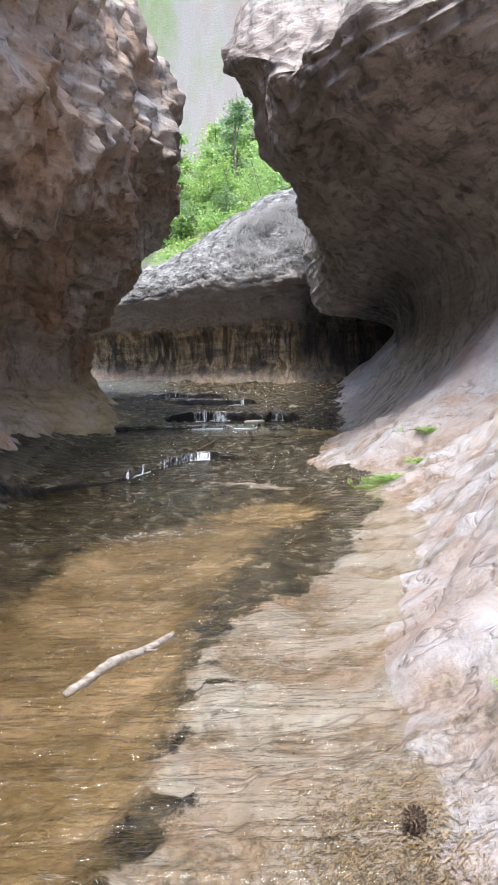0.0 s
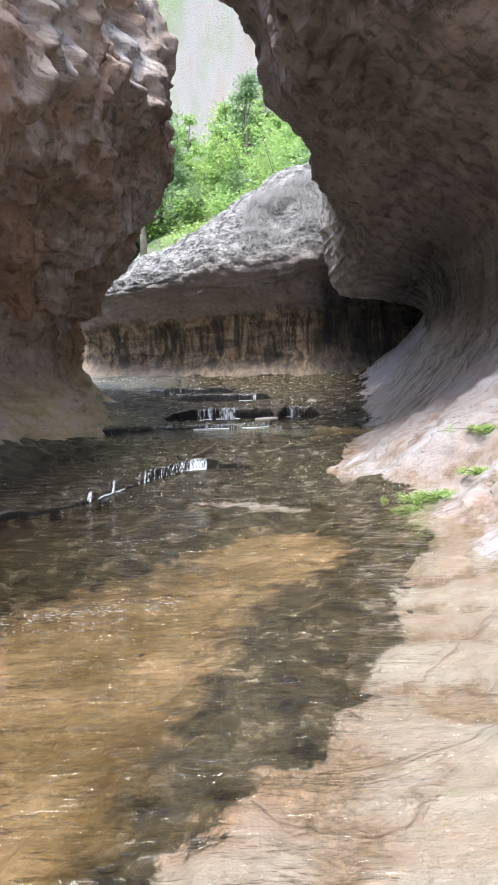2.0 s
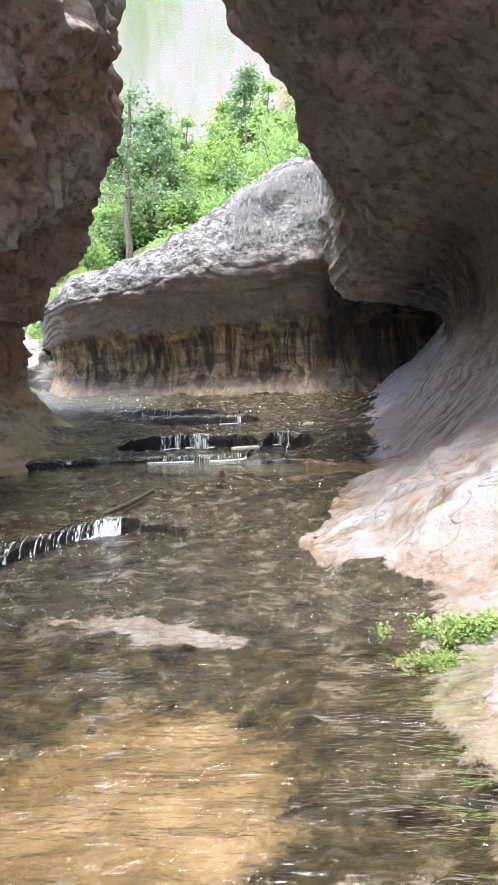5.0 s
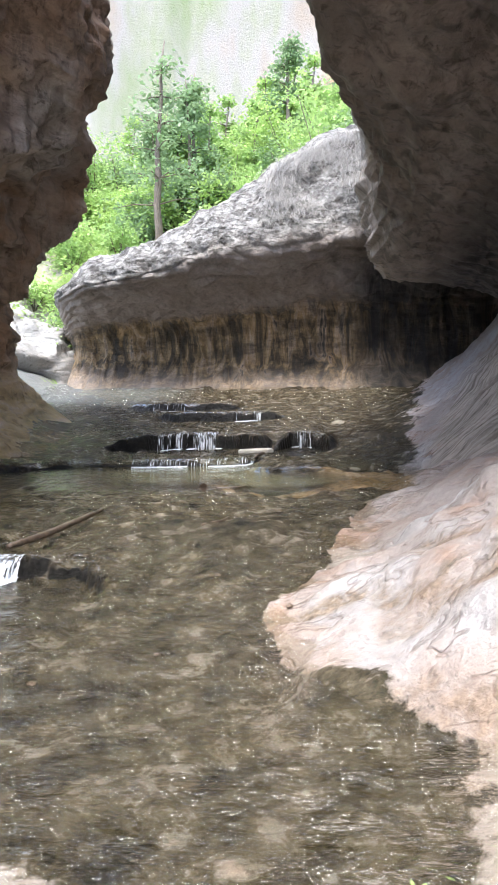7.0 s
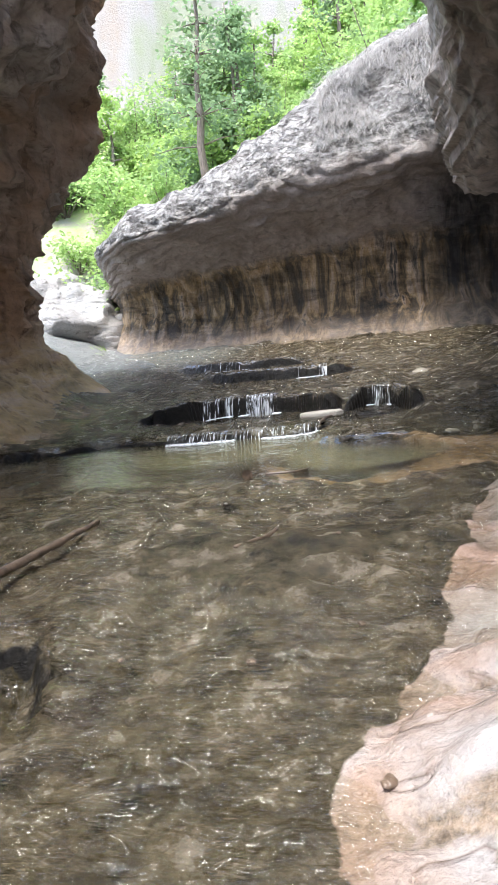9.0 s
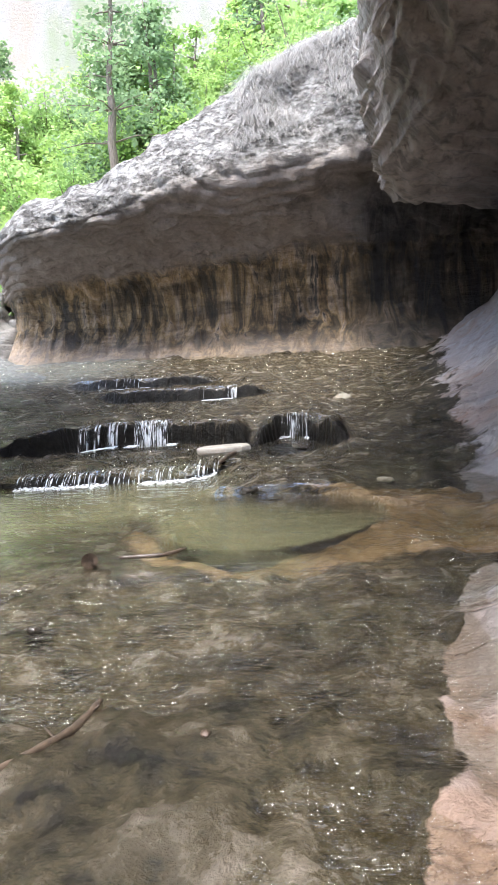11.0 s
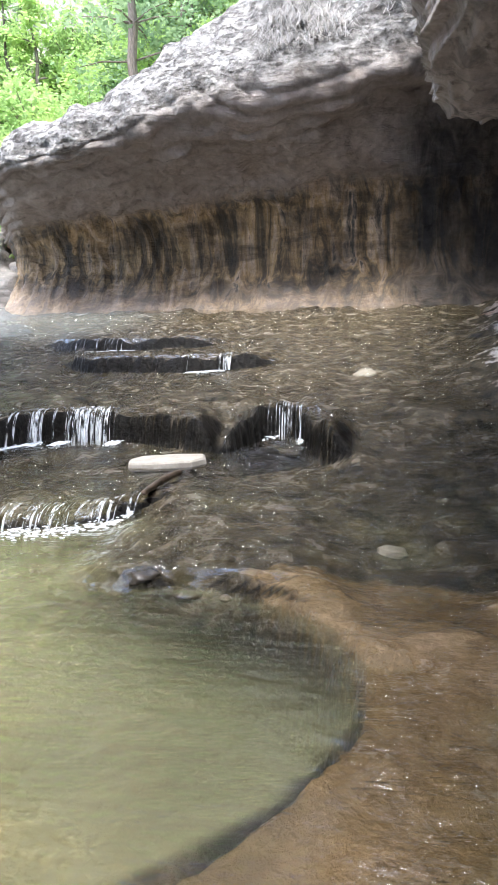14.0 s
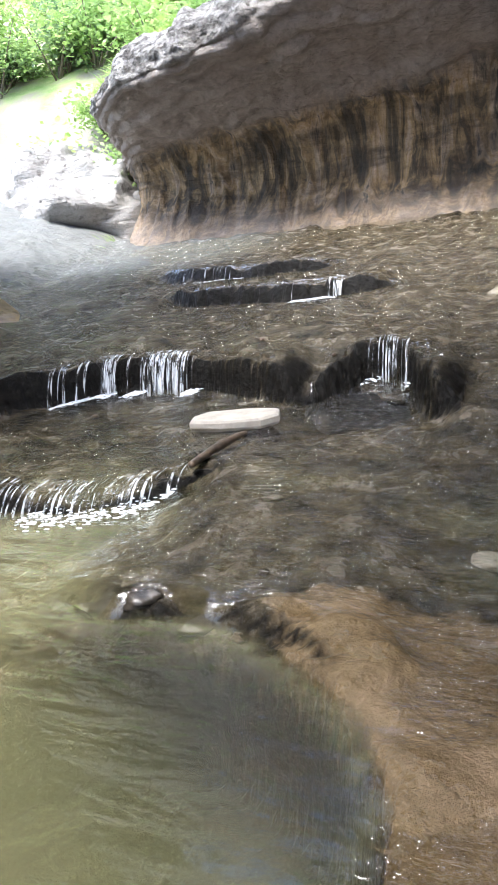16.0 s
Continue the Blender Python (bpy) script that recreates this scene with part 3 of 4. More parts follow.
LEFT_Y = (-14, 6, 12.5, 15, 18.5, 23, 27, 30, 31.5, 33.5)
LEFT = [
    [(-4.5, -0.6), (-5.6, 0.3), (-7, 2), (-7.5, 4), (-7, 6), (-7, 9), (-7.5, 13), (-8, 18), (-13, 17)],
    [(-3.8, -0.6), (-5.2, 0.3), (-7, 1.5), (-7.6, 3.5), (-6.5, 5.5), (-5, 7.5), (-5, 10), (-5.6, 14), (-12, 17)],
    [(-4.2, -0.6), (-5.6, 0.3), (-7.4, 1.5), (-7.8, 3.2), (-6.0, 5.0), (-4.2, 6.6), (-3.9, 9), (-4.4, 13), (-12, 17)],
    [(-4.4, -0.5), (-5.8, 0.2), (-7.6, 1.5), (-8, 3.2), (-6.2, 5.0), (-4.1, 6.0), (-3.7, 7.5), (-4.6, 12), (-12, 17)],
    [(-4.8, -0.4), (-6.1, 0.4), (-7.6, 1.4), (-7.8, 3.2), (-6.0, 5.2), (-4.0, 6.4), (-3.3, 8.2), (-4.3, 12.5), (-12, 17)],
    [(-4.4, 0.0), (-5.2, 0.8), (-6.3, 1.7), (-6.5, 3.2), (-5.0, 4.9), (-3.4, 6.8), (-2.8, 9), (-4.4, 13), (-11, 17)],
    [(-4.7, 0.2), (-5.6, 1.0), (-6.6, 1.9), (-6.4, 3.4), (-5.2, 5.0), (-4.0, 6.9), (-3.3, 9.2), (-4.6, 13), (-11, 17)],
    [(-5.3, 0.5), (-6.3, 1.3), (-7.2, 2.2), (-7.3, 3.4), (-6.4, 5.0), (-6.0, 6.4), (-5.2, 8.4), (-4.8, 12.5), (-11, 17)],
    [(-6.2, 0.9), (-7.4, 1.6), (-8.4, 2.5), (-8.4, 3.6), (-7.6, 5.2), (-7, 7), (-6, 9.4), (-5.4, 13), (-12, 17)],
    [(-11, 1.2), (-12, 2), (-13, 3), (-13, 4.2), (-12.5, 6), (-12, 8), (-11.5, 10), (-11, 14), (-17, 17)],
]
loft("wall_left", LEFT_Y, LEFT, 620, 400, "y", rock_left, "overhanging brown sandstone wall with a flared foot", 1.25, flip=True, ribs=0.06, spall=0.045, flutes=(0.05, lambda v, a: (1 - step(v, 1.8, 3.4))[None, :] * step(a, 13, 20)[:, None]), extra=lambda v, a: {"foot": 0.9 * (1 - step(v, 1.2, 2.6))[None, :] * step(a, 14, 22)[:, None]})

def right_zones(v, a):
    """Painted black shade streaked with seep in the upper hollow of the pipe, scoured pale rock at its foot."""
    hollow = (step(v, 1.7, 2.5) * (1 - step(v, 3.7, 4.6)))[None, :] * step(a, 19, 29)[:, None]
    # second bleach term paints light onto the far overhang; the first is scour
    return {"cave_shade": hollow, "bleach_lit": (1 - step(v, 1.0, 2.5))[None, :] + 0.7 * (step(v, 4.8, 5.4) * (1 - step(v, 8.0, 9.0)))[None, :] * step(a, 28, 34)[:, None]}


RIGHT_Y = (-14, 4, 9, 12.5, 15.5, 19.5, 23.5, 28, 33, 37, 41)
RIGHT = [
    [(2.0, -1.0), (5.5, 1.2), (7.5, 3.5), (8.2, 6.0), (8.4, 7.5), (8.6, 9), (8.8, 10), (9, 11), (11, 14), (14, 17)],
    [(2.4, -1.0), (5.4, 1.2), (7.2, 3.2), (7.8, 5.6), (7.6, 7.2), (7.5, 8.4), (7.8, 9.6), (8.4, 11), (11, 14), (14, 18)],
    [(2.6, -0.9), (5.2, 1.2), (7.0, 3.2), (7.4, 5.2), (6.8, 6.8), (6.2, 8.0), (6.4, 9.0), (7.6, 10), (10, 14), (13, 19)],
    [(3.0, -0.6), (5.0, 1.2), (6.6, 3.0), (6.9, 5.0), (5.6, 6.4), (4.2, 7.0), (3.2, 8.0), (4.0, 9.0), (8.5, 11), (12, 20)],
    [(3.0, -0.4), (4.8, 1.2), (6.2, 2.9), (6.5, 4.8), (5.0, 6.2), (3.2, 6.9), (1.6, 7.7), (1.4, 8.9), (6, 10.5), (11, 20)],
    [(3.2, -0.2), (4.8, 1.3), (6.0, 2.9), (6.2, 4.8), (4.7, 6.2), (2.6, 7.1), (0.9, 8.0), (0.2, 9.6), (0.5, 11.6), (10, 20)],
    [(3.4, 0.0), (4.8, 1.4), (5.9, 2.9), (6.1, 4.7), (5.2, 5.8), (3.4, 6.5), (1.4, 7.8), (0.5, 9.8), (0.3, 12.5), (9, 22)],
    [(3.8, 0.4), (5.0, 1.6), (6.1, 3.1), (6.2, 4.5), (5.3, 5.3), (3.5, 6.0), (2.5, 7.0), (2.7, 8.6), (1.8, 12), (8, 26)],
    [(4.2, 0.8), (5.6, 1.9), (6.8, 3.1), (6.8, 4.2), (5.2, 4.7), (3.3, 5.0), (2.7, 6.4), (2.6, 8.2), (3.2, 12), (7, 26)],
    [(4.4, 1.1), (6.0, 2.2), (7.4, 3.4), (7.6, 4.6), (6.2, 5.3), (4.2, 5.8), (3.4, 7.0), (3.2, 8.6), (3.9, 12), (7, 26)],
    [(5.0, 1.2), (7.0, 2.4), (8.6, 3.8), (8.8, 5.0), (7.5, 6.2), (5.5, 7.0), (4.6, 8.4), (4.3, 10), (4.8, 13), (8, 26)],
]
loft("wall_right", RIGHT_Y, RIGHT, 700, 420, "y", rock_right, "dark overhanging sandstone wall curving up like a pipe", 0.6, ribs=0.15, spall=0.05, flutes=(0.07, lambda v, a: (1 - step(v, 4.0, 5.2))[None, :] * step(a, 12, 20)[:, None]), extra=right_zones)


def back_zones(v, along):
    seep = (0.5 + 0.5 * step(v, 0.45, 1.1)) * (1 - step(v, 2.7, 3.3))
    # the last zone paints cave shade on the lower face, towards the right
    return {"top": np.broadcast_to(step(v, 4.6, 5.1), (len(along), len(v))), "seep": np.broadcast_to(seep, (len(along), len(v))), "cave_shade": step(along, 1.8, 3.6)[:, None] * (1 - step(v, 3.6, 4.6))[None, :]}


BACK_X = (-12.5, -10.2, -9.2, -7.3, -5, -2.8, 0, 3, 7, 13)
BACK = [
    [(51.2, 1.1), (53, 3), (53.5, 3.6), (53, 4.2), (52.5, 4.6), (52, 5.0), (54, 5.6), (57, 6)],
    [(41.4, 1.1), (43.2, 3), (43.6, 3.9), (43.2, 4.6), (42.4, 5.2), (41.6, 5.8), (42.4, 6.2), (47, 7)],
    [(40.8, 1), (42.8, 3), (43.3, 3.9), (42.6, 4.7), (41.2, 5.4), (40.2, 6.1), (41.2, 7.0), (46, 8)],
    [(40.6, 0.9), (42.6, 2.9), (43.1, 3.9), (42.4, 4.9), (40.8, 5.6), (39.6, 6.3), (40.6, 7.4), (46, 8.6)],
    [(40.2, 0.8), (42.3, 2.8), (42.8, 4.0), (42.0, 5.0), (40.5, 5.9), (39.4, 6.7), (40.8, 8.2), (46, 9.4)],
    [(39.8, 0.7), (41.9, 2.7), (42.4, 4.0), (41.8, 5.2), (40.3, 6.3), (39.3, 7.4), (41, 9.4), (46, 11)],
    [(39.4, 0.6), (41.6, 2.6), (42.0, 4.0), (41.4, 5.4), (40.0, 6.6), (39.0, 7.7), (41, 10.8), (46, 13)],
    [(39.2, 0.6), (41.2, 2.6), (41.6, 4.0), (41.0, 5.4), (39.8, 6.8), (39.0, 8.0), (41, 11.6), (46, 14)],
    [(39.2, 0.6), (41.0, 2.6), (41.4, 4.0), (41.0, 5.4), (39.8, 6.8), (39.0, 8.2), (41, 12.0), (46, 15)],
    [(40.0, 0.6), (41.0, 2.6), (41.4, 4.0), (41.0, 5.4), (39.8, 6.8), (39.0, 8.2), (41, 12.0), (46, 15)],
]
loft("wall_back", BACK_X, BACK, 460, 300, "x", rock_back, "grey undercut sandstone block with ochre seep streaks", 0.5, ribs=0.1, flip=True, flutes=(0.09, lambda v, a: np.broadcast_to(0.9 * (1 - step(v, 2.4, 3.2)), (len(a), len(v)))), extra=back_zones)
# ---- hillside and far cliff beyond the slot ----
def hill_z(x, y):
    rim = np.interp(x, (-40, -16, -11, -9.4, -8, -5, -2.5, 0, 3, 8, 40), (3.5, 2.0, 1.8, 4.8, 6.9, 7.8, 9.0, 10.5, 11.5, 13, 22))
    rise = np.clip(y - 45, 0, None)
    z = rim - 0.7 + 4.2 * step(rise, 1.5, 5.5) * step(-x, 9.2, 11) + 0.58 * rise + 0.02 * rise * step(x, 0, 30)
    z = z + 0.8 * fbm(x * 0.12, y * 0.12, seed=61, octaves=5) * step(rise, 0, 8)
    cliff = step(y + 6 * fbm(x * 0.05, 0.3, seed=62), 70, 78)
    return z + cliff * (46 + 8 * fbm(x * 0.06, y * 0.1, seed=63)) + 1.2 * step(y, 70, 76) * fbm(x * 0.4, y * 0.4, seed=64)


X, Y = np.meshgrid(np.linspace(-90, 90, 320), np.concatenate([np.arange(43.5, 66, 0.4), np.arange(66, 84, 0.15), np.arange(84, 240, 4)]), indexing="ij")
soil = Nodes("hillside_soil")
soil_n = soil.noise(0.5, 7, 0.65)
soil_f = soil.noise(5.0, 6, 0.7)
up = soil.put("ShaderNodeSeparateXYZ", Vector=soil.t.nodes.new("ShaderNodeNewGeometry").outputs["Normal"]).outputs[2]
soil_c = soil.ramp(soil_n, (0.35, (0.22, 0.34, 0.1)), (0.48, (0.34, 0.4, 0.18)), (0.58, (0.34, 0.31, 0.24)), (0.68, (0.36, 0.335, 0.3)))
cliff_n = soil.noise(0.12, 6, 0.6, soil.stretch(1, 1, 0.35))
cliff_c = soil.ramp(cliff_n, (0.36, (0.32, 0.19, 0.1)), (0.44, (0.3, 0.24, 0.19)), (0.54, (0.31, 0.285, 0.265)), (0.68, (0.2, 0.24, 0.12)))
soil_c = soil.mix(soil.ramp(up, (0.35, 0.0), (0.6, 1.0)), cliff_c, soil_c)
soil.done(soil_c, 0.9, soil.bump(soil_f, 0.6, 0.2))
me = grid_mesh("hillside", np.stack([X, Y, hill_z(X, Y)], -1))
me.materials.append(soil.mat)
tagged(new("hillside", me), "green brushy slope rising to a pale cliff", "hillside", kind="structure")


def hz(x, y):
    return float(hill_z(np.array([float(x)]), np.array([float(y)]))[0])


# added closing wall behind the walker, out of view, where the canyon is open
X, Z = np.meshgrid(np.linspace(-12, 12, 50), np.linspace(-1, 9, 50), indexing="ij")
me = grid_mesh("added_rear_wall", np.stack([X, -12.5 + 0.8 * fbm(X * 0.3, Z * 0.3, seed=66), Z], -1))
me.materials.append(rock_far)
tagged(new("added_rear_wall", me), "added unseen sandstone wall closing the open canyon behind the walker", "rock wall", kind="structure")


# pale wet rock shelf in the side channel
def mound(name, cx, cy, cz, rx, ry, rz, material, label, category, seed, rough=0.25, res=60, kind=""):
    u, v = np.meshgrid(np.linspace(0, 2 * np.pi, res * 2), np.linspace(0.001, np.pi - 0.001, res), indexing="ij")
    d = np.stack([np.cos(u) * np.sin(v), np.sin(u) * np.sin(v), np.cos(v)], -1)
    d[-1] = d[0]
    r = 1 + rough * fbm(d[..., 0] * 1.8 + seed, d[..., 1] * 1.8, d[..., 2] * 1.8, 5, seed) + 0.35 * rough * np.round(2 * fbm(d[..., 0] * 2.2, d[..., 1] * 2.2 + seed, d[..., 2] * 2.6, 2, seed + 5)) / 2
    P = d * r[..., None] * np.array([rx, ry, rz])
    me = grid_mesh(name, P)
    me.materials.append(material)
    ob = new(name, me)
    ob.location = (cx, cy, cz)
    return tagged(ob, label, category, kind=kind)


pale_rock = rock_material("pale_creek_rock", (0.4, 0.39, 0.37), (0.32, 0.29, 0.265), (0.16, 0.15, 0.13), (0.2, 0.22, 0.21), 0.25, 0.55)
mound("rock_slope", -18.5, 46.8, 1.4, 7.2, 4.6, 5.2, pale_rock, "smooth pale slickrock slope beside the side channel", "rock slope", 21, 0.12, 90)
mound("boulder", -14.2, 45.6, 2.2, 4.0, 4.0, 3.4, pale_rock, "pale weathered boulder at the side channel", "boulder", 3)
mound("boulder", -17.5, 44.0, 1.2, 3.2, 3.5, 2.6, pale_rock, "pale rounded boulder beside the wet slope", "boulder", 9)
mound("boulder", -11.6, 45.4, 2.2, 1.8, 1.8, 2.2, pale_rock, "grey broken boulder under the block's end", "boulder", 14, 0.35)


# ---- small mesh tools ----
def mesh_of(name, verts, faces, material, smooth=False):
    me = bpy.data.meshes.new(name)
    me.from_pydata([tuple(v) for v in verts], [], faces)
    me.materials.append(material)
    if smooth:
        me.polygons.foreach_set("use_smooth", np.ones(len(me.polygons), bool))
    me.update()
    return me


def part(name, me, parent, label=""):
    ob = new(name, me)
    ob.parent = parent
    return tagged(ob, label)


def tube(points, radii, sides=7):
    """Verts and faces of a bent tapered tube."""
    verts, faces = [], []
    pts = [Vector(p) for p in points]
    for i, (p, r) in enumerate(zip(pts, radii)):
        d = (pts[min(i + 1, len(pts) - 1)] - pts[max(i - 1, 0)]).normalized()
        a = d.cross(Vector((0.31, 0.9, 0.2))).normalized()
        b = d.cross(a)
        for k in range(sides):
            w = 2 * math.pi * k / sides
            verts.append(p + (a * math.cos(w) + b * math.sin(w)) * r * (1 + 0.18 * math.sin(3.1 * k + 1.7 * i)))
    for i in range(len(pts) - 1):
        for k in range(sides):
            k2 = (k + 1) % sides
            faces.append((i * sides + k, i * sides + k2, (i + 1) * sides + k2, (i + 1) * sides + k))
    faces.append(tuple(range(sides))[::-1])
    faces.append(tuple((len(pts) - 1) * sides + k for k in range(sides)))
    return verts, faces


def joined(pieces):
    verts, faces = [], []
    for v, f in pieces:
        o = len(verts)
        verts += list(v)
        faces += [tuple(i + o for i in q) for q in f]
    return verts, faces


def leaves(rng, centres, spread, count, size, droop=0.0):
    """Folded leaf blades scattered in clumps round centres."""
    verts, faces = [], []
    for _ in range(count):
        c = centres[rng.randrange(len(centres))]
        p = Vector((rng.gauss(c[0], spread), rng.gauss(c[1], spread), rng.gauss(c[2], spread * 0.8)))
        a = Vector((rng.uniform(-1, 1), rng.uniform(-1, 1), rng.uniform(-0.6, 0.6) - droop)).normalized()
        b = a.cross(Vector((rng.uniform(-1, 1), rng.uniform(-1, 1), 1.2))).normalized()
        s = size * rng.uniform(0.6, 1.4)
        o = len(verts)
        verts += [p, p + a * s * 0.5 + b * s * 0.32, p + a * s, p + a * s * 0.5 - b * s * 0.32]
        faces += [(o, o + 1, o + 2), (o, o + 2, o + 3)]
    return verts, faces


def bush(seed, height, width, count, size, material, name="bush", label="leafy bright green bush on the hillside"):
    rng = random.Random(seed)
    top = new(name)
    stems, tips = [], []
    for k in range(7):
        w = rng.uniform(0, 6.28)
        r = width * rng.uniform(0.2, 0.55)
        h = height * rng.uniform(0.5, 0.95)
        pts = [(0, 0, -0.2), (r * 0.4 * math.cos(w), r * 0.4 * math.sin(w), h * 0.45), (r * math.cos(w), r * math.sin(w), h)]
        stems.append(tube(pts, (0.05, 0.035, 0.012), 5))
        tips += [(pts[2][0], pts[2][1], pts[2][2]), (pts[1][0] + rng.gauss(0, width * 0.15), pts[1][1] + rng.gauss(0, width * 0.15), h * rng.uniform(0.3, 0.8)), (pts[2][0] * 1.2, pts[2][1] * 1.2, h * rng.uniform(0.5, 0.9))]
    part("stem", mesh_of("stem", *joined(stems), bark, True), top)
    part("crown", mesh_of("crown", *leaves(rng, tips, width * 0.15, count, size), material), top)
    return tagged(top, label, "bush")


def tree(seed, height, material, count, size, label, lean=0.3, bare=0.25):
    rng = random.Random(seed)
    top = new("tree")
    pts = [(lean * k * k / 40 + rng.gauss(0, 0.05), rng.gauss(0, 0.05), -0.4 + height * k / 8) for k in range(9)]
    limbs, tips = [tube(pts, [height * 0.02 * (1.05 - k / 9) for k in range(9)], 8)], []
    for k in range(26):
        f = rng.uniform(bare, 0.98)
        base = Vector(pts[int(f * 8)])
        w, r = rng.uniform(0, 6.28), height * 0.24 * (1.1 - f) + 0.25
        end = base + Vector((math.cos(w) * r, math.sin(w) * r, rng.uniform(-0.1, 0.3) * r))
        limbs.append(tube([base, (base + end) / 2 + Vector((0, 0, 0.06 * r)), end], (0.045, 0.03, 0.01), 5))
        tips += [tuple(end), tuple(base.lerp(end, 0.65))]
    part("trunk", mesh_of("trunk", *joined(limbs), bark, True), top)
    part("crown", mesh_of("crown", *leaves(rng, tips, height * 0.035, count, size, 0.2), material), top)
    return tagged(top, label, "tree")


# ---- planting on the hill ----
rng = random.Random(5)
kinds = [bush(s, h, w, n, 0.22, m) for s, h, w, n, m in ((1, 2.4, 2.6, 1500, leaf_green), (2, 3.4, 3.2, 2000, leaf_green), (3, 1.7, 2.4, 1200, leaf_green), (4, 3.0, 2.4, 1500, leaf_dark))]
for ob in kinds:
    tagged(ob, group="bushes on the hillside")
spots = [(-13.2, 47.0), (-11.6, 48.2), (-14.6, 49.0), (3.2, 46.6)]
for ob, (x, y) in zip(kinds, spots):
    ob.location = (x, y, hz(x, y))
for k in range(150):
    y = 46.5 + 21 * rng.random() ** 1.2
    x = rng.uniform(-0.42, 0.16) * y + rng.uniform(-1, 1)
    src = kinds[rng.choice((0, 0, 1, 1, 2, 2, 2, 3))]
    if abs(x + 7.5) < 1.2 and y < 52:
        continue
    s = rng.uniform(0.7, 1.25)
    m = pose(x, y, hz(x, y) - 0.1, 0, 0, rng.uniform(0, 360))
    ob = copy_thing(src, m)
    ob.scale = (s, s, s * rng.uniform(0.8, 1.2))
pine = tree(11, 11.5, leaf_dark, 1500, 0.26, "thin half-bare pine with a tall grey trunk", 0.3, 0.3)
pine.location = (-7.6, 49.5, hz(-7.6, 49.5))
kin = [tree(12, 7.0, leaf_green, 2600, 0.26, "young broadleaf tree in bright spring leaf", 0.4, 0.2), tree(13, 9.0, leaf_dark, 2600, 0.26, "dark green conifer on the slope", 0.1, 0.1)]
kin[0].location = (2.6, 49.0, hz(2.6, 49.0))
kin[1].location = (-1.0, 58.0, hz(-1.0, 58.0))
for ob in kin:
    tagged(ob, group="trees on the slope")
for k in range(26):
    y = rng.uniform(54, 66)
    x = rng.uniform(-0.4, 0.16) * y
    copy_thing(kin[rng.choice((0, 0, 1))], pose(x, y, hz(x, y) - 0.2, 0, 0, rng.uniform(0, 360)))


# ---- dry grass hanging over the block ----
def grass_patch(name, material, label, spots, length, seed, hang=1.0, width=0.02, category="grass"):
    rng = random.Random(seed)
    verts, faces = [], []
    for x, y, z in spots:
        a = Vector((rng.gauss(0, 0.35), -hang * rng.uniform(0.3, 1.0), rng.uniform(0.1, 0.5))).normalized()
        n = length * rng.uniform(0.5, 1.3)
        side = Vector((1, 0.2 * rng.gauss(0, 1), 0)) * width
        o, p = len(verts), Vector((x, y, z))
        for k in range(4):
            f = k / 3
            q = p + a * n * f + Vector((0, 0, -hang * n * 0.75 * f * f))
            verts += [q - side * (1 - 0.85 * f), q + side * (1 - 0.85 * f)]
            if k:
                faces.append((o + 2 * k - 2, o + 2 * k - 1, o + 2 * k + 1, o + 2 * k))
    return tagged(new(name, mesh_of(name, verts, faces, material)), label, category, kind="stuff")


dep = bpy.context.evaluated_depsgraph_get()


def block_top(x, y):
    hit, p, _, _, _, _ = scene.ray_cast(dep, Vector((x, y, 15.5)), Vector((0, 0, -1)))
    return p.z if hit else None


dep.update()
rng = random.Random(8)
spots = []
for _ in range(4200):
    x = rng.uniform(-0.8, 3.4)
    y = 39.05 + 2.4 * rng.random() ** 0.8
    z = block_top(x, y)
    if z and 7 < z < 13.5 and vnoise(x * 1.1, y * 0.8, seed=71) > -0.35:
        spots.append((x, y, z - 0.03))
grass_patch("dry_grass", straw, "bleached dry grass hanging over the block's top", spots, 1.0, 9, 1.0, 0.012)
spots = []
for cx, cy, n in ((-9.7, 41.6, 140), (-10.2, 42.2, 120), (-8.9, 43.5, 160)):
    for _ in range(n):
        x, y = rng.gauss(cx, 0.25), rng.gauss(cy, 0.25)
        z = block_top(x, y)
        if z and z < 9:
            spots.append((x, y, z - 0.03))
grass_patch("grass_tuft", leaf_green, "green grass tuft at the end of the block", spots, 0.6, 10, 0.4, 0.02)


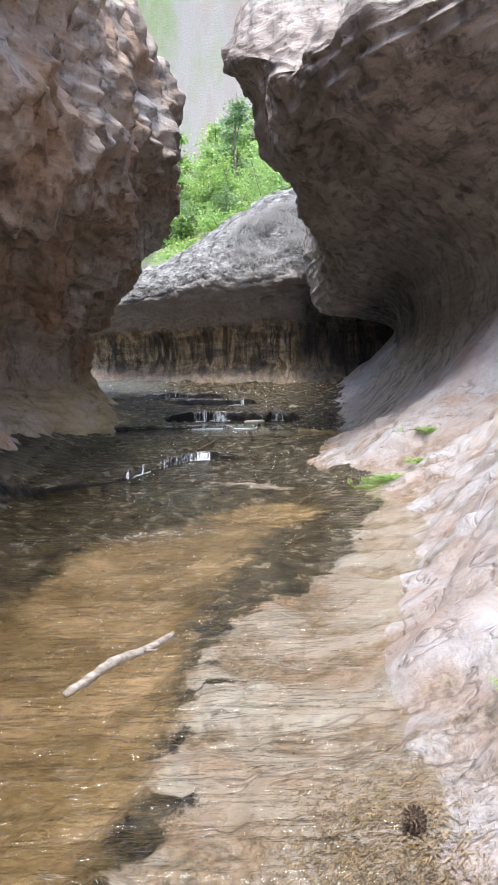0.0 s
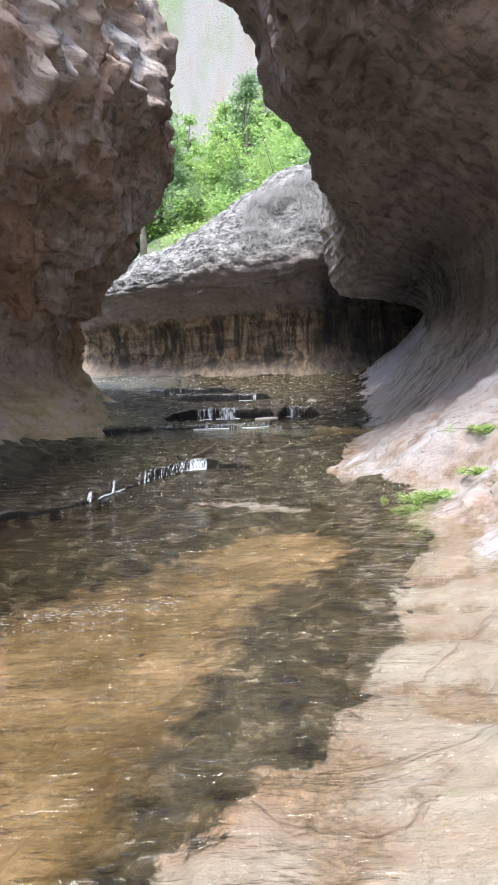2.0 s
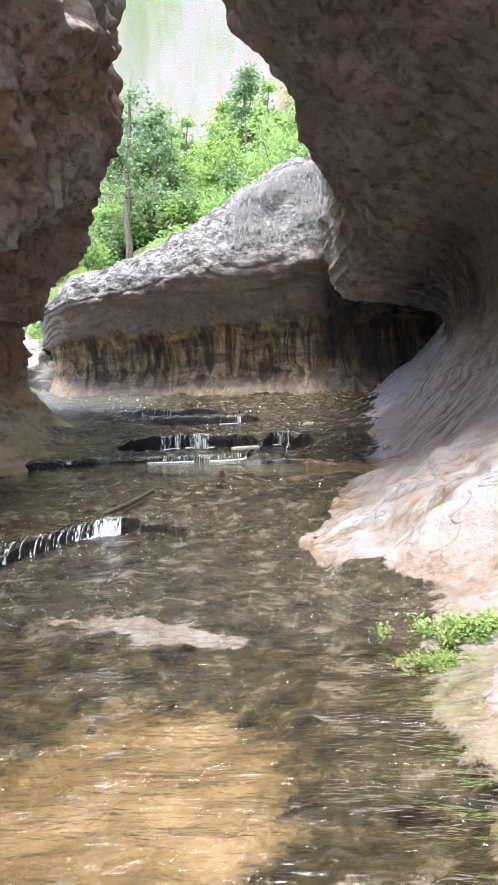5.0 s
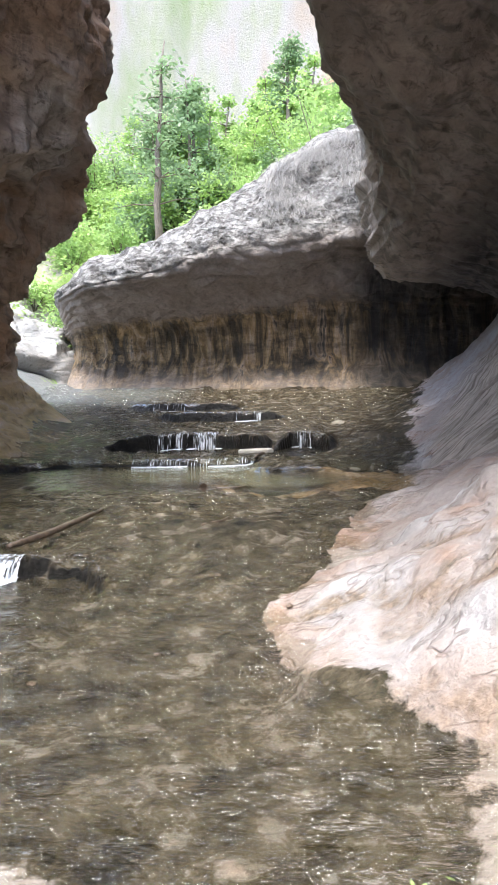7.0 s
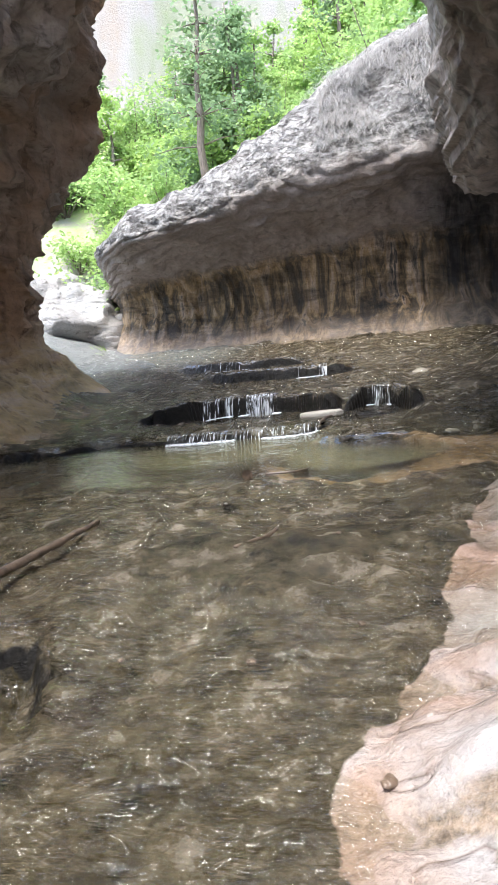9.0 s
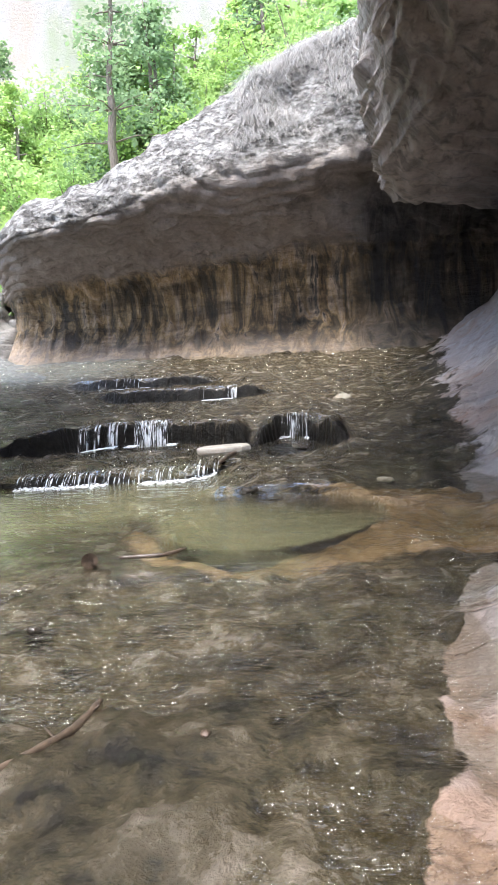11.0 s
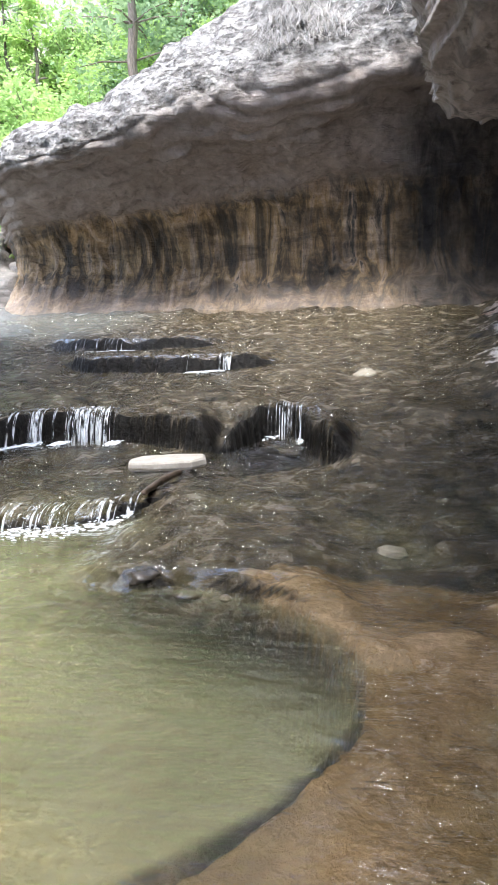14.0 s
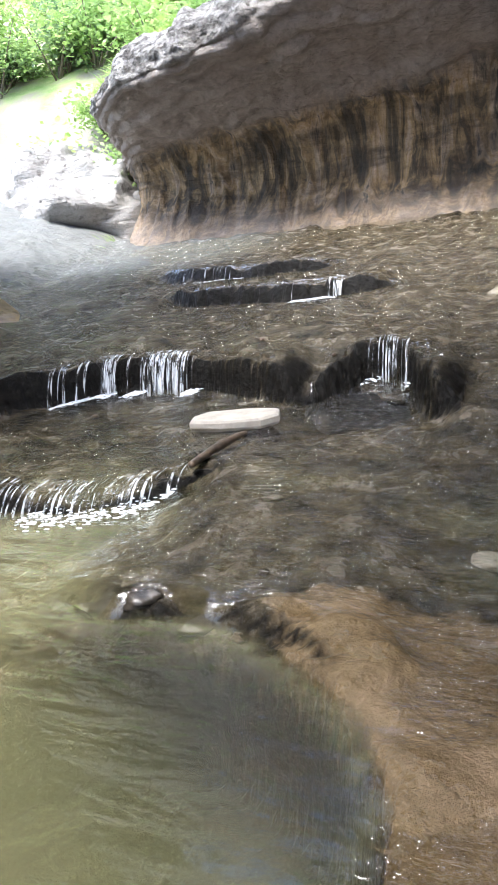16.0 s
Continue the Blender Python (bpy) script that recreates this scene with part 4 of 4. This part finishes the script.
# ---- falling water at the ledges ----
def waterfall(line, x0, x1, drop, count, seed, label, thick=0.022):
    """A curtain of separate strands leaving a ledge, with foam where they land."""
    rng = random.Random(seed)
    top = new("waterfall")
    pieces = []
    for k in range(count):
        x = x0 + (x1 - x0) * (k + rng.random()) / count
        if vnoise(x * 4.0, seed * 3.3, seed=seed) + 0.5 * rng.uniform(-1, 1) < -0.45:
            continue
        y = float(np.interp(x, *line))
        zt = level_z(x, y + 0.25) + 0.012
        w = thick * rng.uniform(0.15, 1.0) ** 1.3
        reach = rng.uniform(0.03, 0.1) + 0.12
        verts, faces = [], []
        n = 6
        for i in range(n + 1):
            f = i / n
            yy, zz = y + 0.12 - reach * f ** 0.6 * 1.6, zt - drop * f * f - 0.01 * f
            ww = w * (1 + 0.5 * f) * rng.uniform(0.8, 1.2)
            verts += [(x - ww, yy, zz), (x, yy - 0.012, zz), (x + ww, yy, zz)]
            if i:
                o = 3 * i - 3
                faces += [(o, o + 1, o + 4, o + 3), (o + 1, o + 2, o + 5, o + 4)]
        pieces.append((verts, faces))
    tagged(part("curtain", mesh_of("curtain", *joined(pieces), falling, True), top), kind="stuff")
    foam = []
    for k in range(count * 12):
        x = rng.uniform(x0, x1)
        y = float(np.interp(x, *line)) - 0.22 + rng.gauss(0, 0.08)
        if vnoise(x * 5, seed, seed=seed) < -0.1:
            continue
        r = rng.uniform(0.004, 0.015)
        z = level_z(x, y - 0.12) + 0.008
        c = [(x + r * 1.6 * math.cos(a * 1.0472), y + r * math.sin(a * 1.0472), z) for a in range(6)]
        foam.append((c + [(x, y, z + r * 0.5)], [(a, (a + 1) % 6, 6) for a in range(6)]))
    tagged(part("foam", mesh_of("foam", *joined(foam), foam_white, True), top, "white foam at the foot"), kind="stuff")
    return tagged(top, label, "waterfall", group="waterfalls over the ledges")


foam_white = plain("white_foam", ((0.3, (0.62, 0.68, 0.72)), (0.7, (0.85, 0.88, 0.9))), 30, 0.4)
waterfall(LEDGE_1, -2.4, -1.3, 0.17, 26, 101, "thin trickles over a low dark ledge")
waterfall(LEDGE_1, -1.28, -0.98, 0.19, 18, 102, "small white spout over a low dark ledge", 0.03)
waterfall(LEDGE_2, -2.0, 0.3, 0.14, 70, 103, "short white trickles into the green pool", 0.01)
waterfall(LEDGE_3, -2.1, -0.7, 0.4, 120, 104, "white water curtain over a black ledge", 0.014)
waterfall(LEDGE_3, 0.9, 1.35, 0.4, 12, 105, "thin strands falling into a dark hollow", 0.008)
waterfall(LEDGE_4, -0.9, -0.2, 0.26, 16, 106, "narrow white spill on an upper ledge")
waterfall(LEDGE_5, -4.0, -2.6, 0.22, 12, 107, "fine trickles on the topmost ledge", 0.01)


def riffle(line, x0, x1, count, seed):
    """Foam flecks and broken wavelets where the stream drops over a low bar."""
    rng = random.Random(seed)
    flecks = []
    for _ in range(count):
        x = rng.uniform(x0, x1)
        y = float(np.interp(x, *line)) + rng.gauss(0.02, 0.06)
        if fbm(np.array(x * 3.0), np.array(y * 2.0), seed=seed) < 0.0:
            continue
        r = rng.uniform(0.001, 0.0045)
        z = level_z(x, y) + 0.004
        ring = [(x + r * 2.6 * math.cos(a * 1.0472), y + r * math.sin(a * 1.0472), z) for a in range(6)]
        flecks.append((ring + [(x, y, z + r * 0.7)], [(a, (a + 1) % 6, 6) for a in range(6)]))
    tagged(new("riffle_foam", mesh_of("riffle_foam", *joined(flecks), foam_white, True)), "white broken water over a low bar", "foam", kind="stuff")


riffle(RIFFLE_1, -3.2, -0.4, 520, 121)
riffle(RIFFLE_2, -2.8, -0.7, 220, 122)


# ---- loose things ----
def slab(name, x, y, z, rz, outline, thick, material, label, category="rock"):
    n = len(outline)
    verts = [(px * s, py * s, h) for h, s in ((0, 0.94), (thick * 0.3, 1.0), (thick * 0.8, 0.99), (thick, 0.93)) for px, py in outline]
    faces = [tuple(range(n))[::-1], tuple(range(3 * n, 4 * n))]
    for k in range(3):
        faces += [(k * n + i, k * n + (i + 1) % n, (k + 1) * n + (i + 1) % n, (k + 1) * n + i) for i in range(n)]
    ob = new(name, mesh_of(name, verts, faces, material))
    ob.matrix_world = pose(x, y, z, 3, -2, rz)
    return tagged(ob, label, category)


slab("stone_slab", 0.22, 26.3, level_z(0.1, 26.3) - 0.01, 4, ((-0.36, -0.12), (-0.1, -0.17), (0.25, -0.15), (0.37, -0.04), (0.33, 0.12), (0.05, 0.17), (-0.3, 0.14), (-0.39, 0.02)), 0.085, slab_stone, "pale flat stone slab lying on the ledge", "stone slab")


def stick(name, pts, r, material, label, twigs=0, seed=0, category="driftwood"):
    rng = random.Random(seed)
    k = len(pts)
    fine = [Vector(p) for p in curve_at(np.linspace(0, k - 1, 22), np.arange(k), np.array(pts, float))]
    top = new(name)
    top.location = fine[0]
    o = fine[0].copy()
    rad = [r * (0.55 + 0.45 * math.sin(math.pi * (0.15 + 0.8 * i / 21))) * rng.uniform(0.88, 1.12) for i in range(22)]
    part("stem", mesh_of(name, *tube([p - o for p in fine], rad, 9), material, True), top)
    for _ in range(twigs):
        p = fine[rng.randrange(4, 19)] - o
        q = p + Vector((rng.uniform(-1, 1), rng.uniform(-1, 1), rng.uniform(0.1, 0.5))) * r * 4
        part("twig", mesh_of("twig", *tube([p, (p + q) / 2, q], (r * 0.35, r * 0.25, r * 0.12), 6), material, True), top)
    return tagged(top, label, category)


stick("driftwood", [(-1.12, 4.1, -0.34), (-1.0, 4.28, -0.31), (-0.93, 4.33, -0.27), (-0.84, 4.5, -0.27), (-0.7, 4.68, -0.28), (-0.55, 4.92, -0.26)], 0.032, driftwood_grey, "bleached grey driftwood branch lying in shallow water", 1, 3)
for pts, r in (([(-1.3, 17.9, 0), (-1.15, 18.6, 0), (-0.95, 19.7, 0)], 0.035), ([(0.45, 18.9, 0), (0.62, 19.2, 0), (0.66, 19.45, 0)], 0.018), ([(0.3, 25.3, 0), (0.36, 25.7, 0), (0.42, 26.0, 0)], 0.03), ([(0.2, 21.3, 0), (0.5, 21.35, 0), (0.62, 21.5, 0)], 0.015)):
    stick("branch", [(x, y, max(ground_z(x, y), level_z(x, y)) + r * 0.5) for x, y, _ in pts], r, wet_bark, "dark waterlogged branch lying in the stream", 2, int(r * 1000))


def pine_cone(seed, size):
    rng = random.Random(seed)
    top = new("pine_cone")
    pieces = [tube([(0, 0, 0), (0, 0, size * 0.5), (0, 0, size)], (size * 0.2, size * 0.22, size * 0.06), 8)]
    part("core", mesh_of("core", *pieces[0], cone_scale, True), top)
    sc = []
    for k in range(70):
        f = k / 70
        w, r = k * 2.39996, size * 0.46 * math.sin(math.pi * (0.2 + 0.75 * f)) + 0.002
        c, s = math.cos(w), math.sin(w)
        z, h = size * f, size * 0.13
        sc.append(([(c * r * 0.3 - s * h * 0.4, s * r * 0.3 + c * h * 0.4, z), (c * r * 0.3 + s * h * 0.4, s * r * 0.3 - c * h * 0.4, z), (c * r + s * h * 0.6, s * r - c * h * 0.6, z + h * 0.7), (c * r * 1.1, s * r * 1.1, z + h), (c * r - s * h * 0.6, s * r + c * h * 0.6, z + h * 0.7), (c * r * 0.8, s * r * 0.8, z + h * 0.25)], [(0, 1, 2, 5), (0, 5, 4), (5, 2, 3), (5, 3, 4)]))
    tagged(part("scale_whorl", mesh_of("scale_whorl", *joined(sc), cone_scale), top), kind="stuff")
    return tagged(top, "open brown pine cone lying among needles", "pine cone", "pine cones on the bank")


cone = pine_cone(1, 0.11)
places = ((0.32, 2.55, 70, 20), (0.3, 2.2, 95, 130), (0.17, 2.17, 80, 250), (0.72, 2.85, 60, 310), (0.36, 2.45, 100, 200), (0.2, 2.3, 75, 60))
cone.matrix_world = pose(places[0][0], places[0][1], ground_z(*places[0][:2]) + 0.04, places[0][2], 0, places[0][3])
for x, y, rx, rz in places[1:]:
    copy_thing(cone, pose(x, y, ground_z(x, y) + 0.04, rx, 0, rz))
cone2 = copy_thing(cone, pose(0.02, 21.15, level_z(0, 21.15) + 0.03, 80, 0, 40))
tagged(cone2, "dark wet pine cone at the pool's rim")

# needle litter on the bank
rng = random.Random(14)
pieces = []
for _ in range(4200):
    x, y = rng.gauss(0.52, 0.2), rng.gauss(2.65, 0.34)
    a, l, w = rng.uniform(0, 3.14), rng.uniform(0.008, 0.04), rng.uniform(0.001, 0.005)
    z = ground_z(x, y)
    c, s = math.cos(a) * l, math.sin(a) * l
    px, py = -math.sin(a) * w, math.cos(a) * w
    h = rng.uniform(0.004, 0.022)
    pieces.append(([(x - c, y - s, z + 0.006), (x + px, y + py, z + h + 0.004), (x + c, y + s, z + h * 0.6), (x - px, y - py, z + h)], [(0, 3, 1), (1, 3, 2)]))
tagged(new("needle_litter", mesh_of("needle_litter", *joined(pieces), litter)), "brown pine needles and bark flakes on the bank", "litter", kind="stuff")


# small plants in cracks
def sprig(x, y, size, seed, label):
    rng = random.Random(seed)
    z = ground_z(x, y)
    top = new("plant")
    top.location = (x, y, z)
    tips = [(rng.gauss(0, size), rng.gauss(0, size * 0.6), size * rng.uniform(0.1, 0.4)) for _ in range(22)]
    part("stem", mesh_of("stem", *joined([tube([(0, 0, -0.02), (t[0] / 2, t[1] / 2, t[2] * 0.7), t], (0.005, 0.004, 0.002), 4) for t in tips]), wet_bark), top)
    part("foliage", mesh_of("foliage", *leaves(rng, tips, size * 0.22, 1400, size * 0.2), leaf_green), top)
    return tagged(top, label, "plant", "small plants in the rock")


for k, (x, y, s) in enumerate(((2.45, 13.35, 0.16), (2.75, 13.3, 0.16), (2.2, 12.9, 0.12), (3.35, 13.6, 0.14), (3.75, 14.6, 0.16), (1.35, 3.35, 0.06))):
    sprig(x, y, s, 200 + k, "small bright green plant rooted in a rock crack")


# broken stones along the ledges and in the shallows
def stone(seed, r, material, x, y, z, label, flat=0.5):
    ob = mound("stone", x, y, z, r, r * 0.8, r * flat, material, label, "stone", seed, 0.24, 14)
    ob.rotation_euler = (0, 0, seed * 1.3)
    tagged(ob, group="stones in the stream")


rng = random.Random(33)
for k in range(46):
    y = rng.uniform(7, 30)
    x = rng.uniform(-3.2, 2.0)
    if pothole(np.array(x), np.array(y)) > 0.1 or 3 < y < 6:
        continue
    r = rng.uniform(0.015, 0.04)
    stone(300 + k, r, rng.choice((brown_stone, dark_stone)), x, y, ground_z(x, y) + r * 0.2, "small wet stone lying on the stream bed")
for k, (x, y, r) in enumerate(((0.55, 23.85, 0.16), (0.8, 23.78, 0.12), (1.1, 23.72, 0.1), (0.2, 23.95, 0.1), (1.2, 27.75, 0.22), (1.0, 27.85, 0.18), (2.25, 24.5, 0.1), (2.0, 31.2, 0.3))):
    stone(400 + k, r, dark_stone if k < 6 else slab_stone, x, y, ground_z(x, y) - r * 0.05, "wet broken stone at the ledge's edge", 0.35)
